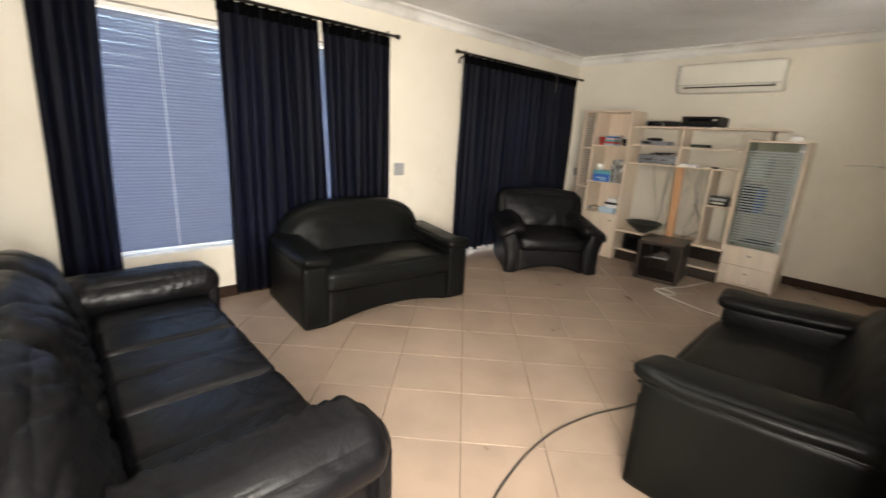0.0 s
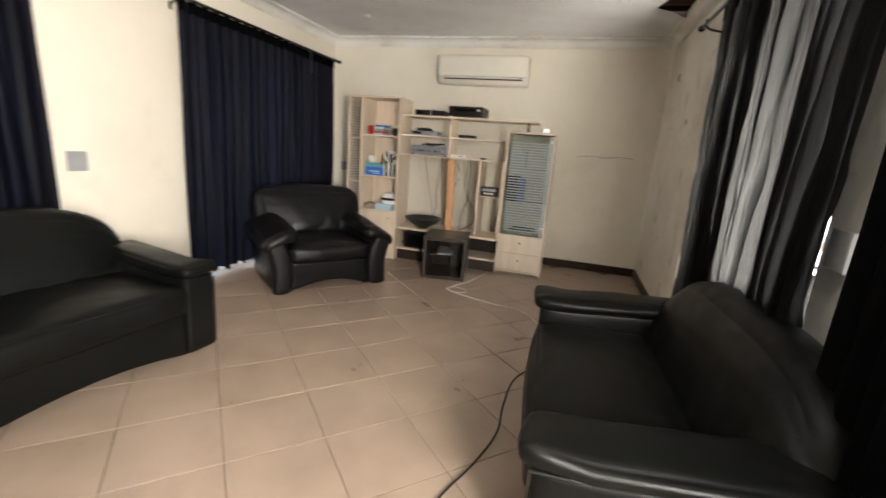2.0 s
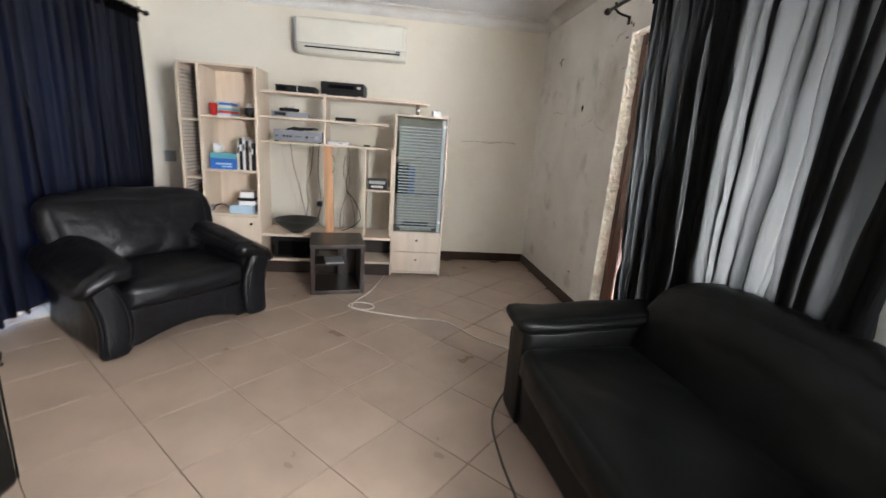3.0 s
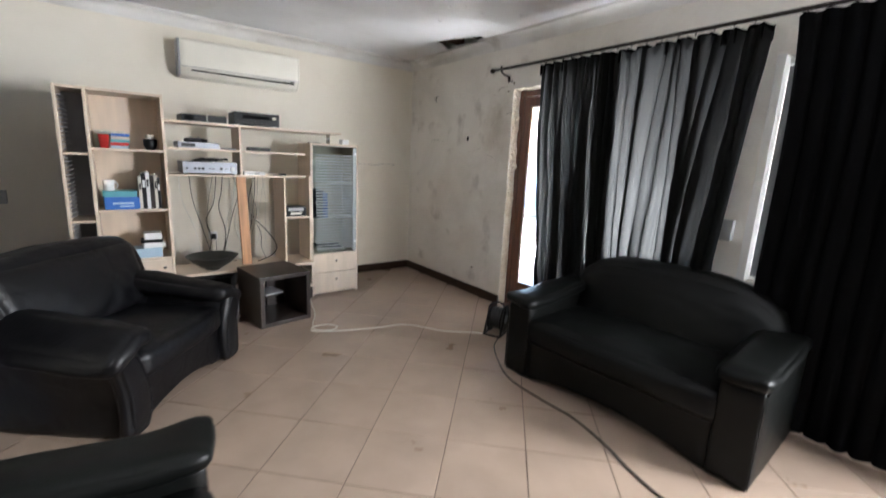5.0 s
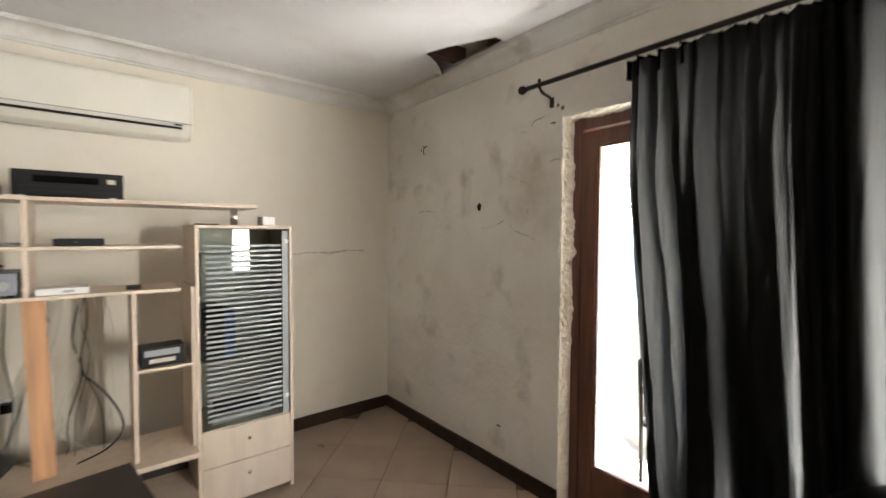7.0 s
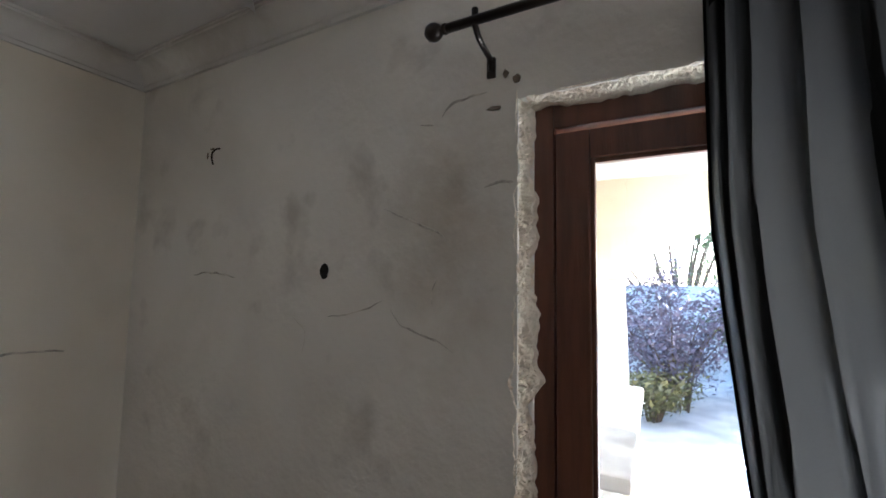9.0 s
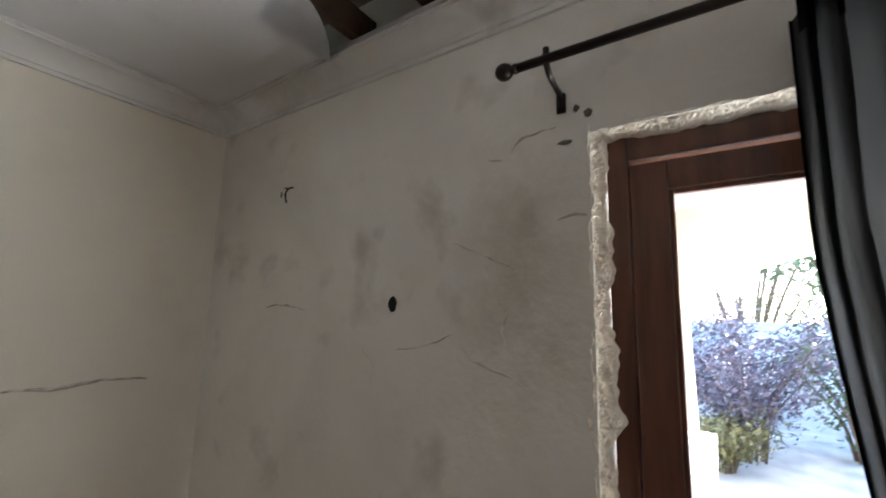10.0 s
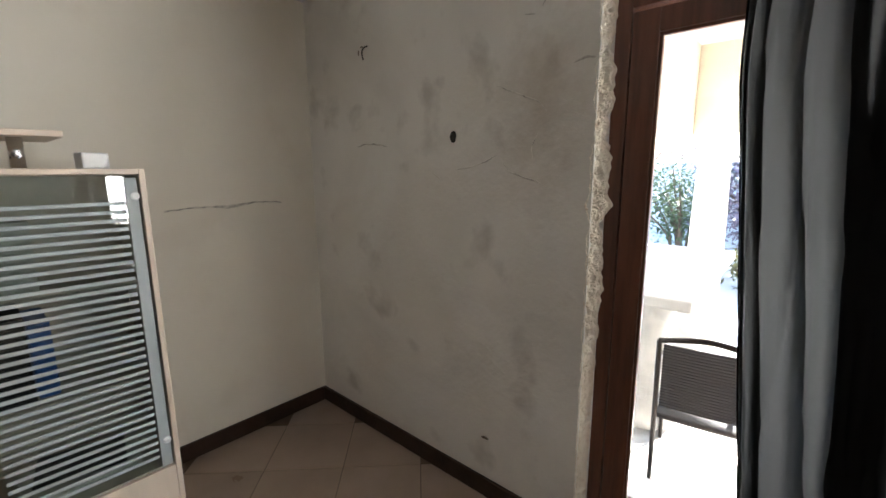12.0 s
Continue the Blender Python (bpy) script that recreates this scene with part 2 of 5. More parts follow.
STAINMAT = mat("damp_mark", (0.2, 0.16, 0.12), 0.9, noise_scale=25, vary=0.3)
CRACKMAT = mat("lifted_paint", (0.7, 0.65, 0.57), 0.85, noise_scale=30, vary=0.3)
# near-black colour for the shade inside hollows that are not cut out
HOLLOW_SHADE = mat("painted_hollow_shade", (0.01, 0.008, 0.006), 0.95)

# ---- mesh helpers ----
def part(name, bm, material, parent=None, label="", smooth=False):
    me = bpy.data.meshes.new(name)
    bm.to_mesh(me)
    bm.free()
    me.materials.append(material)
    if smooth:
        for p in me.polygons:
            p.use_smooth = True
    ob = new(name, me)
    if parent:
        ob.parent = parent
    if label:
        ob["label"] = label
    return ob


def base(name, m, label, category, group="", kind=""):
    ob = new(name)
    ob.empty_display_size = 0.1
    ob.matrix_world = m
    return tagged(ob, label, category, group, kind)


def add_box(bm, x0, x1, y0, y1, z0, z1, bevel=0.0, turn=None):
    r = bmesh.ops.create_cube(bm, size=1)
    vs = r["verts"]
    for v in vs:
        v.co = ((x0 + x1) / 2 + v.co.x * (x1 - x0), (y0 + y1) / 2 + v.co.y * (y1 - y0), (z0 + z1) / 2 + v.co.z * (z1 - z0))
    if turn:
        bmesh.ops.transform(bm, matrix=turn, verts=vs)
    if bevel:
        es = {e for v in vs for e in v.link_edges}
        bmesh.ops.bevel(bm, geom=list(es), offset=bevel, segments=2, affect="EDGES", profile=0.6)
    return bm


def box(x0, x1, y0, y1, z0, z1, bevel=0.0, turn=None):
    return add_box(bmesh.new(), x0, x1, y0, y1, z0, z1, bevel, turn)


def soft(x0, x1, y0, y1, z0, z1, r=0.05, puff=0.0, wrinkle=0.0, n=16, bend=None, seed=0, ruche=None, crease=0.0):
    """A rounded, stuffed block: rounded corners, bulged faces, uneven leather folds."""
    bm = bmesh.new()
    bmesh.ops.create_cube(bm, size=2)
    bmesh.ops.subdivide_edges(bm, edges=bm.edges[:], cuts=n, use_grid_fill=True)
    h = Vector(((x1 - x0) / 2, (y1 - y0) / 2, (z1 - z0) / 2))
    c = Vector(((x1 + x0) / 2, (y1 + y0) / 2, (z1 + z0) / 2))
    r = min(r, h.x, h.y, h.z)
    for v in bm.verts:
        u = v.co.copy()
        u = Vector([math.copysign(abs(k) ** 0.8, k) for k in u])
        p = Vector((u.x * h.x, u.y * h.y, u.z * h.z))
        q = Vector([max(-(a - r), min(a - r, b)) for a, b in zip(h, p)])
        d = p - q
        nrm = d.normalized() if d.length > 1e-6 else Vector((0, 0, 1))
        p = q + nrm * r
        e = [max(0, 1 - k * k) for k in u]
        f = max(e[0] * e[1] * abs(nrm.z), e[0] * e[2] * abs(nrm.y), e[1] * e[2] * abs(nrm.x))
        p += nrm * puff * f
        if wrinkle:
            w = noise.noise(Vector((p.x * 5 + seed, p.y * 5, p.z * 5))) + 0.6 * noise.noise(Vector((p.x * 13, p.y * 9 + seed, p.z * 16)))
            p += nrm * wrinkle * w
            g = abs(noise.noise(Vector((p.x * 4 + p.z * 5 + seed, p.y * 7, p.z * 9 - p.x * 3))))
            p -= nrm * wrinkle * 0.55 * max(0.0, 1 - g / 0.07)
        if ruche:
            amount, side = ruche
            p += nrm * amount * abs(math.sin(p.y * 62 + 3.5 * noise.noise(p * 7))) * min(1.0, max(0.0, 1.6 * (0.15 - side * nrm.x))) * max(0.0, nrm.z + 0.25)
        if crease:
            k1 = noise.noise(Vector((p.x * 2.6 + seed, p.y * 3, p.z * 2.6)))
            k2 = noise.noise(Vector((p.x * 3.3, p.y * 3 + seed, p.z * 3.3 - 4)))
            p -= nrm * crease * max(0.0, min(1.0, 0.35 + 1.8 * k2)) * (1 - abs(math.sin(p.z * 26 + p.x * 9 + 7 * k1))) ** 2
        if bend:
            p = bend(p + c) - c
        v.co = p + c
    return bm


def tube(points, radius, sides=8, cap=True):
    """A round bar or cable along points."""
    bm = bmesh.new()
    pts = [Vector(p) for p in points]
    rings = []
    up = Vector((0.13, 0.21, 0.97))
    for i, p in enumerate(pts):
        d = (pts[min(i + 1, len(pts) - 1)] - pts[max(i - 1, 0)]).normalized()
        a = d.cross(up)
        if a.length < 0.05:
            a = d.cross(Vector((1, 0, 0)))
        a.normalize()
        b = d.cross(a)
        rr = radius[i] if isinstance(radius, (list, tuple)) else radius
        rings.append([bm.verts.new(p + (a * math.cos(k * math.tau / sides) + b * math.sin(k * math.tau / sides)) * rr) for k in range(sides)])
    for r0, r1 in zip(rings, rings[1:]):
        for k in range(sides):
            bm.faces.new((r0[k], r0[(k + 1) % sides], r1[(k + 1) % sides], r1[k]))
    if cap:
        bm.faces.new(rings[0][::-1])
        bm.faces.new(rings[-1])
    bmesh.ops.recalc_face_normals(bm, faces=bm.faces[:])
    return bm


def spline(points, steps=8):
    """A smooth line through points."""
    p = [Vector(a) for a in points]
    out = []
    for i in range(len(p) - 1):
        a, b, c, d = p[max(i - 1, 0)], p[i], p[i + 1], p[min(i + 2, len(p) - 1)]
        for s in range(steps):
            t = s / steps
            out.append(0.5 * ((2 * b) + (c - a) * t + (2 * a - 5 * b + 4 * c - d) * t * t + (3 * b - a - 3 * c + d) * t ** 3))
    out.append(p[-1])
    return out


def lathe(profile, sides=32):
    """A turned body from (radius, height) pairs."""
    bm = bmesh.new()
    rings = [[bm.verts.new((r * math.cos(k * math.tau / sides), r * math.sin(k * math.tau / sides), z)) for k in range(sides)] for r, z in profile]
    for r0, r1 in zip(rings, rings[1:]):
        for k in range(sides):
            bm.faces.new((r0[k], r0[(k + 1) % sides], r1[(k + 1) % sides], r1[k]))
    bm.faces.new(rings[0][::-1])
    bm.faces.new(rings[-1])
    bmesh.ops.recalc_face_normals(bm, faces=bm.faces[:])
    return bm


def moved(bm, m):
    bmesh.ops.transform(bm, matrix=m, verts=bm.verts[:])
    return bm


def structure(name, bm, material, label="", parent=None):
    ob = part(name, bm, material, parent)
    return tagged(ob, label, "", "", "structure")

# ---- structure ----
T = 0.22
def wall_with_openings(name, axis, at, depth, a0, a1, openings, material, label, z1=H + 0.25):
    """A wall in the plane axis = at, depth thick, from a0 to a1, with openings (from, to, sill, head)."""
    bm = bmesh.new()
    cuts = sorted({a0, a1, *(v for o in openings for v in o[:2])})
    for p, q in zip(cuts, cuts[1:]):
        mid = (p + q) / 2
        spans = [(0 - 0.1, z1)]
        for o in openings:
            if o[0] < mid < o[1]:
                spans = [(-0.1, o[2]), (o[3], z1)]
        for s0, s1 in spans:
            if s1 - s0 > 0.001:
                lo, hi = sorted((at, at + depth))
                if axis == "x":
                    add_box(bm, lo, hi, p, q, s0, s1)
                else:
                    add_box(bm, p, q, lo, hi, s0, s1)
    bmesh.ops.remove_doubles(bm, verts=bm.verts[:], dist=0.0005)
    return structure(name, bm, material, label)


DOOR = (2.8, 4.597, -0.02, 2.145)
JAMB = 4.576
WIN3 = (1.05, 2.5, 0.8, 2.12)
# unseen window, assumed; the pier beside it keeps its lamp off WIN3's reveal
WIN_ASSUMED = (-0.12, 0.92, 0.8, 2.12)
WIN1 = (0.42, 2.85, 0.43, 2.17)
WIN2 = (4.02, 6.12, 0.02, 2.17)
wall_right = wall_with_openings("wall_right", "x", XR, T, YS - T, YB + T, (DOOR, WIN3, WIN_ASSUMED), DIRTY, "grimy damp-stained plaster wall")
wall_left = wall_with_openings("wall_left", "x", XL, -T, YS - T, YB + T, (WIN1, WIN2), CREAM, "cream painted wall")
wall_back = wall_with_openings("wall_back", "y", YB, T, XL, XR, (), CREAM, "cream painted wall with a crack")
wall_near = wall_with_openings("wall_near", "y", YS, -T, XL, XR, (), CREAM, "cream painted wall")
structure("floor", box(XL - T, XR + T, YS - T, YB + T, -0.1, -0.004), GROUT, "diagonally laid beige ceramic tile floor")

# ceiling with the broken-out corner
HX0, HX1, HY0, HY1 = 0.09, 0.345, 4.93, 5.53
bm = bmesh.new()
for x0, x1, y0, y1 in ((XL, HX0, YS, YB), (HX0, XR, YS, HY0), (HX0, XR, HY1, YB), (HX1, XR, HY0, HY1)):
    add_box(bm, x0, x1, y0, y1, H, H + 0.016)
tri = [[bm.verts.new((x, y, z)) for x, y in ((HX0, HY0), (0.26, HY0), (0.13, 5.2), (HX0, 5.33))] for z in (H, H + 0.016)]
bm.faces.new(tri[0]), bm.faces.new(tri[1][::-1])
for k in range(4):
    bm.faces.new((tri[0][k], tri[0][(k + 1) % 4], tri[1][(k + 1) % 4], tri[1][k]))
ceiling = structure("ceiling", bm, CEIL, "white ceiling with peeling paint and water stains")
bm = box(XL - T, XR + T, YS - T, YB + T, H + 0.28, H + 0.3)
for k in range(4):
    add_box(bm, HX0 - 0.3, XR, HY0 - 0.2 + k * 0.33, HY0 - 0.16 + k * 0.33, H + 0.03, H + 0.14)
structure("ceiling_void", bm, VOID, "dark roof timbers above the ceiling")

def cornice_run(p, q, inward):
    """Coved cornice along a wall, a moulded profile swept from p to q."""
    bm = bmesh.new()
    prof = [(0, -0.105), (0.012, -0.105), (0.014, -0.09), (0.02, -0.088)]
    prof += [(0.02 + 0.07 * (1 - math.cos(a)), -0.088 + 0.068 * math.sin(a)) for a in [radians(10 * k) for k in range(1, 10)]]
    prof += [(0.096, -0.02), (0.098, -0.012), (0.105, -0.012), (0.105, 0.0), (0, 0.0)]
    ends = []
    for e in (p, q):
        ends.append([bm.verts.new((e[0] + inward[0] * a, e[1] + inward[1] * a, H - 0.002 + z)) for a, z in prof])
    n = len(prof)
    for k in range(n):
        bm.faces.new((ends[0][k], ends[0][(k + 1) % n], ends[1][(k + 1) % n], ends[1][k]))
    for e in ends:
        bm.faces.new(e)
    bmesh.ops.recalc_face_normals(bm, faces=bm.faces[:])
    return bm


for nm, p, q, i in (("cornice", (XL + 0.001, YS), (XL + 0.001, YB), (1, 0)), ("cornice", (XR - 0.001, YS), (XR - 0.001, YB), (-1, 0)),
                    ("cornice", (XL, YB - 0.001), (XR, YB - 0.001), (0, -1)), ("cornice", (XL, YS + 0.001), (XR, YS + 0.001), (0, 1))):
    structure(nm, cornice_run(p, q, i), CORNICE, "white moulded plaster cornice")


def skirting(x0, x1, y0, y1, along):
    bm = box(x0, x1, y0, y1, 0.001, 0.095, 0.005)
    return structure("baseboard", bm, SKIRT, "dark varnished wooden skirting")


skirting(XR - 0.018, XR + 0.001, 4.6, YB, "y")
skirting(XR - 0.018, XR + 0.001, YS, 2.62, "y")
skirting(XL, XR - 0.02, YB - 0.018, YB + 0.001, "x")
skirting(XL - 0.001, XL + 0.018, YS, 4.0, "y")
skirting(XL - 0.001, XL + 0.018, 6.13, YB - 0.02, "y")
skirting(XL + 0.02, XR - 0.02, YS - 0.001, YS + 0.018, "x")

# ---- windows on the long wall ----
def window_unit(name, x, y0, y1, z0, z1, bars, label, sill=True):
    w = base(name, Matrix.Translation((x, (y0 + y1) / 2, z0)), label, "window", kind="structure")
    hw, h = (y1 - y0) / 2, z1 - z0
    bm = bmesh.new()
    for a in ((-hw, -hw + 0.045, 0, h), (hw - 0.045, hw, 0, h), (-hw, hw, 0, 0.045), (-hw, hw, h - 0.045, h)):
        add_box(bm, -0.03, 0.03, a[0], a[1], a[2], a[3], 0.004)
    part("window_frame", bm, ALU, w)
    ys = [-hw + 0.04] + [-hw + 2 * hw * k / (bars + 1) for k in range(1, bars + 1)] + [hw - 0.04]
    for k in range(1, bars + 1):
        part("mullion", box(-0.025, 0.025, ys[k] - 0.02, ys[k] + 0.02, 0.04, h - 0.04, 0.003), ALU, w)
    for a, b in zip(ys, ys[1:]):
        g = part("pane", box(-0.003, 0.003, a + 0.015, b - 0.015, 0.045, h - 0.045), GLASS, w)
        g.visible_shadow = False
    if sill:
        part("window_sill", box(0.03, 0.155, -hw, hw, 0.0, 0.022, 0.005), ALU, w)
    return w


window_unit("window_1", XL - 0.15, WIN1[0], WIN1[1], WIN1[2], WIN1[3], 2, "white framed window behind venetian blinds")
window_unit("window_2", XL - 0.15, WIN2[0], WIN2[1], WIN2[2], WIN2[3], 2, "white framed glass door behind closed curtains", False)
window_unit("window_3", XR + 0.16, WIN3[0], WIN3[1], WIN3[2], WIN3[3], 1, "white framed window with a venetian blind", False)
window_unit("assumed_window", XR + 0.16, WIN_ASSUMED[0], WIN_ASSUMED[1], WIN_ASSUMED[2], WIN_ASSUMED[3], 1, "assumed unseen window, source of the side light", False)
structure("trim", box(XR - 0.004, XR + T * 0.6, 2.5 - 0.035, 2.5 + 0.012, 0.8, 2.13, 0.004), ALU, "pale window reveal edge")


def slat_mesh(length, tilt, material):
    bm = bmesh.new()
    rows = []
    for k in range(5):
        u = k / 4 - 0.5
        rows.append([bm.verts.new((0.013 * math.cos(radians(tilt)) * 2 * u + 0.0034 * (1 - 4 * u * u), s * length / 2, 0.013 * math.sin(radians(tilt)) * 2 * u)) for s in (-1, 1)])
    for a, b in zip(rows, rows[1:]):
        bm.faces.new((a[0], b[0], b[1], a[1]))
    me = bpy.data.meshes.new("slat")
    bm.to_mesh(me)
    bm.free()
    me.materials.append(material)
    for p in me.polygons:
        p.use_smooth = True
    return me


def blind(x, y0, y1, z0, z1, label, pitch=0.0245, flip=1, tilt=-76, material=BLINDMAT):
    b = base("venetian_blind", pose(x, (y0 + y1) / 2, z0, 0, 0, 0 if flip > 0 else 180), label, "window blind", "venetian blinds")
    L = y1 - y0
    part("headrail", box(-0.018, 0.018, -L / 2, L / 2, z1 - z0 - 0.035, z1 - z0, 0.003), ALU, b, "white metal headrail")
    part("bottom_rail", box(-0.012, 0.012, -L / 2, L / 2, 0.0, 0.014, 0.003), ALU, b)
    me = slat_mesh(L, tilt, material)
    n = int((z1 - z0 - 0.06) / pitch)
    for k in range(n):
        s = new("slat", me)
        s.parent = b
        s.location = (0, 0, 0.03 + k * pitch)
        s.rotation_euler = (0.001 * math.sin(k * 2.1), 0.004 * math.sin(k * 1.7), 0)
    for f in (-0.38, 0.0, 0.38):
        part("ladder_cord", tube([(0.016, f * L, 0.01), (0.016, f * L, z1 - z0 - 0.03)], 0.0018, 5), WHITE, b)
    return b


blind(XL - 0.06, 0.44, 1.62, 0.46, 2.165, "bluish closed venetian blind hanging in the window")
blind(XL - 0.06, 1.645, 2.83, 0.46, 2.165, "bluish closed venetian blind hanging in the window")
blind(XL - 0.06, 4.04, 5.06, 0.06, 2.165, "bluish closed venetian blind hanging in the glass door")
blind(XL - 0.06, 5.08, 6.1, 0.06, 2.165, "bluish closed venetian blind hanging in the glass door")
blind(XR + 0.075, 1.07, 2.463, 0.805, 2.115, "grey closed venetian blind half behind a curtain", flip=-1, tilt=-86, material=BLINDGREY)


# ---- curtains ----
def curtain(name, x, top, bottom, z0, z1, folds, material, label, depth=0.055, seed=0, sag=0.0, wavy=0.0, face=1, nz=26, squeeze=None, lap=0.6, hem=(), gather=0.0):
    """Hanging cloth with irregular folds: (y0, y1) at the top and at the bottom."""
    c = base(name, Matrix.Translation((x, (top[0] + top[1]) / 2, z0)), label, "curtain", "curtains")
    y_mid, nx = (top[0] + top[1]) / 2, folds * (26 if gather else 12)
    bm = bmesh.new()
    rows = []
    for j in range(nz + 1):
        t = j / nz
        s = t ** 1.3
        row = []
        for i in range(nx + 1):
            u = i / nx
            a = top[0] + (top[1] - top[0]) * u
            b = bottom[0] + (bottom[1] - bottom[0]) * u
            if squeeze:
                s = squeeze(t)
            y = b + (a - b) * s
            ph = u * folds * math.tau + 1.6 * noise.noise(Vector((u * folds * 0.45, seed, t * 0.7))) + 1.2 * noise.noise(Vector((u * folds * 0.9, seed + 9, t * 1.9)))
            amp = depth * (0.55 + 0.45 * (1 - t)) * (0.65 + 0.5 * noise.noise(Vector((u * folds * 0.7, seed + 5, t * 1.3))))
            dx = amp * math.sin(ph) + 0.25 * amp * math.sin(2.3 * ph + seed)
            dy = lap * amp * math.cos(ph)
            if gather:
                dy *= min(1.0, u * 9, (1 - u) * 9)
                dx += 0.07 * max(0.0, (u - 0.92) / 0.08) * (seed == 11)
                dy += gather * noise.noise(Vector((u * folds * 0.62, seed + 20, t * 0.8))) * math.sin(math.pi * u)
                crease = noise.noise(Vector((u * folds * 1.7 + t * 2.5, seed + 3, t * 3.4)))
                dx += 0.028 * (0.35 + 0.65 * (1 - t)) * (1 - min(1.0, abs(crease) / 0.16)) ** 1.5
                dx += 0.005 * noise.noise(Vector((u * folds * 5.0, seed + 2, t * 9.0)))
            z = (z1 - z0) * t
            z -= sag * t * (0.5 + 0.5 * math.cos(u * folds * math.tau * 0.5 + seed)) 
            z += wavy * (1 - t) ** 3 * math.sin(ph * 0.5)
            row.append(bm.verts.new((face * dx, y - y_mid + dy, z)))
        rows.append(row)
    for r0, r1 in zip(rows, rows[1:]):
        for i in range(nx):
            bm.faces.new((r0[i], r0[i + 1], r1[i + 1], r1[i]))
    for end, wide in hem:
        bh = bmesh.new()
        strip = []
        for r in rows:
            e = r[end].co
            way = -1 if end else 1
            strip.append([bh.verts.new((e.x + 0.08 * k * (1 - k) - 0.006, e.y + way * (wide - (wide + 0.006) * k), e.z)) for k in (0, 0.25, 0.5, 0.75, 1)])
        for r0, r1 in zip(strip, strip[1:]):
            for k in range(4):
                bh.faces.new((r0[k], r0[k + 1], r1[k + 1], r1[k]))
        part("folded_hem", bh, HEADER, c, "doubled black hem", smooth=True)
    part("cloth", bm, material, c, smooth=True)
    bm = bmesh.new()
    rows = []
    for t in (0, 1):
        rows.append([bm.verts.new((face * (0.012 + depth * 0.5 * math.sin(i / nx * folds * math.tau)), top[0] - y_mid + (top[1] - top[0]) * i / nx,
                                   z1 - z0 - 0.075 * (1 - t) + 0.012 * t - sag * 0.5 * (0.5 + 0.5 * math.cos(i / nx * folds * math.pi + seed)))) for i in range(nx + 1)])
    for i in range(nx):
        bm.faces.new((rows[0][i], rows[0][i + 1], rows[1][i + 1], rows[1][i]))
    bmesh.ops.solidify(bm, geom=bm.faces[:], thickness=0.003)
    part("header_tape", bm, HEADER, c, "gathered black header tape")
    return c


def curtain_rod(x, y0, y1, z, wall_x, rings, label):
    r = base("curtain_rod", Matrix.Translation((x, y0, z)), label, "curtain rod")
    L, d = y1 - y0, 1 if wall_x > x else -1
    part("rod", tube([(0, 0, 0), (0, L, 0)], 0.0125, 12), IRON, r, smooth=True)
    ball = [(0.006, -0.012), (0.014, -0.011), (0.014, -0.002), (0.008, 0.0), (0.017, 0.008), (0.0235, 0.02), (0.024, 0.03), (0.02, 0.042), (0.01, 0.05), (0.002, 0.053)]
    for e, s in ((0, 90), (L, -90)):
        part("finial", moved(lathe(ball, 16), pose(0, e, 0, s, 0, 0)), IRON, r, smooth=True)
    gap = abs(wall_x - x)
    for y in (0.09, L - 0.09):
        bm = tube([(0, y, 0.03), (0, y, -0.015)], 0.0085, 8)
        b2 = tube(spline([(0, y, -0.01), (d * 0.03, y, -0.035), (d * (gap - 0.02), y, -0.05), (d * (gap - 0.008), y, -0.06), (d * (gap - 0.008), y, -0.085)]), 0.008, 8)
        me = bpy.data.meshes.new("t")
        b2.to_mesh(me)
        b2.free()
        bm.from_mesh(me)
        add_box(bm, *sorted((d * (gap - 0.01), d * gap)), y - 0.012, y + 0.012, -0.1, -0.045, 0.002)
        part("bracket", bm, IRON, r)
    for y in rings:
        part("ring", moved(tube([(0.017 * math.cos(a), 0, 0.017 * math.sin(a) - 0.006) for a in [math.tau * k / 14 for k in range(15)]], 0.0022, 5), pose(0, y - y0, 0, 0, 0, 12)), IRON, r)
        part("hook", tube([(0, y - y0, -0.022), (0.004, y - y0, -0.034), (0, y - y0, -0.048)], 0.0018, 5), CHROME, r)
    return r


def evenly(a, b, n):
    return [a + (b - a) * (k + 0.5) / n for k in range(n)]


ZR = 2.325
curtain_rod(XL + 0.09, 0.2, 2.975, ZR, XL, evenly(0.36, 0.68, 4) + evenly(1.4, 2.12, 7) + evenly(2.22, 2.88, 6), "dark metal curtain rod on the cream wall")
curtain_rod(XL + 0.09, 3.83, 6.34, ZR, XL, evenly(3.93, 5.65, 13) + evenly(5.72, 6.2, 5), "dark metal curtain rod above the glass door")
curtain("curtain", XL + 0.09, (0.35, 0.69), (0.3, 0.62), 0.03, ZR - 0.03, 5, CURTAIN, "black satin curtain gathered beside the blind", seed=1)
curtain("curtain", XL + 0.09, (1.38, 2.16), (1.36, 2.22), 0.035, ZR - 0.03, 9, CURTAIN, "black satin curtain hanging to the floor", seed=2)
curtain("curtain", XL + 0.09, (2.2, 2.9), (2.28, 2.92), 0.035, ZR - 0.03, 8, CURTAIN, "black satin curtain hanging to the floor", seed=3)
curtain("curtain", XL + 0.09, (3.9, 5.68), (3.88, 5.72), 0.05, ZR - 0.03, 15, CURTAIN, "dark navy satin curtain closed over the glass door", seed=4, wavy=0.02)
curtain("curtain", XL + 0.09, (5.71, 6.22), (5.73, 6.24), 0.05, ZR - 0.03, 5, CURTAIN, "dark navy satin curtain closed over the glass door", seed=5, wavy=0.02)

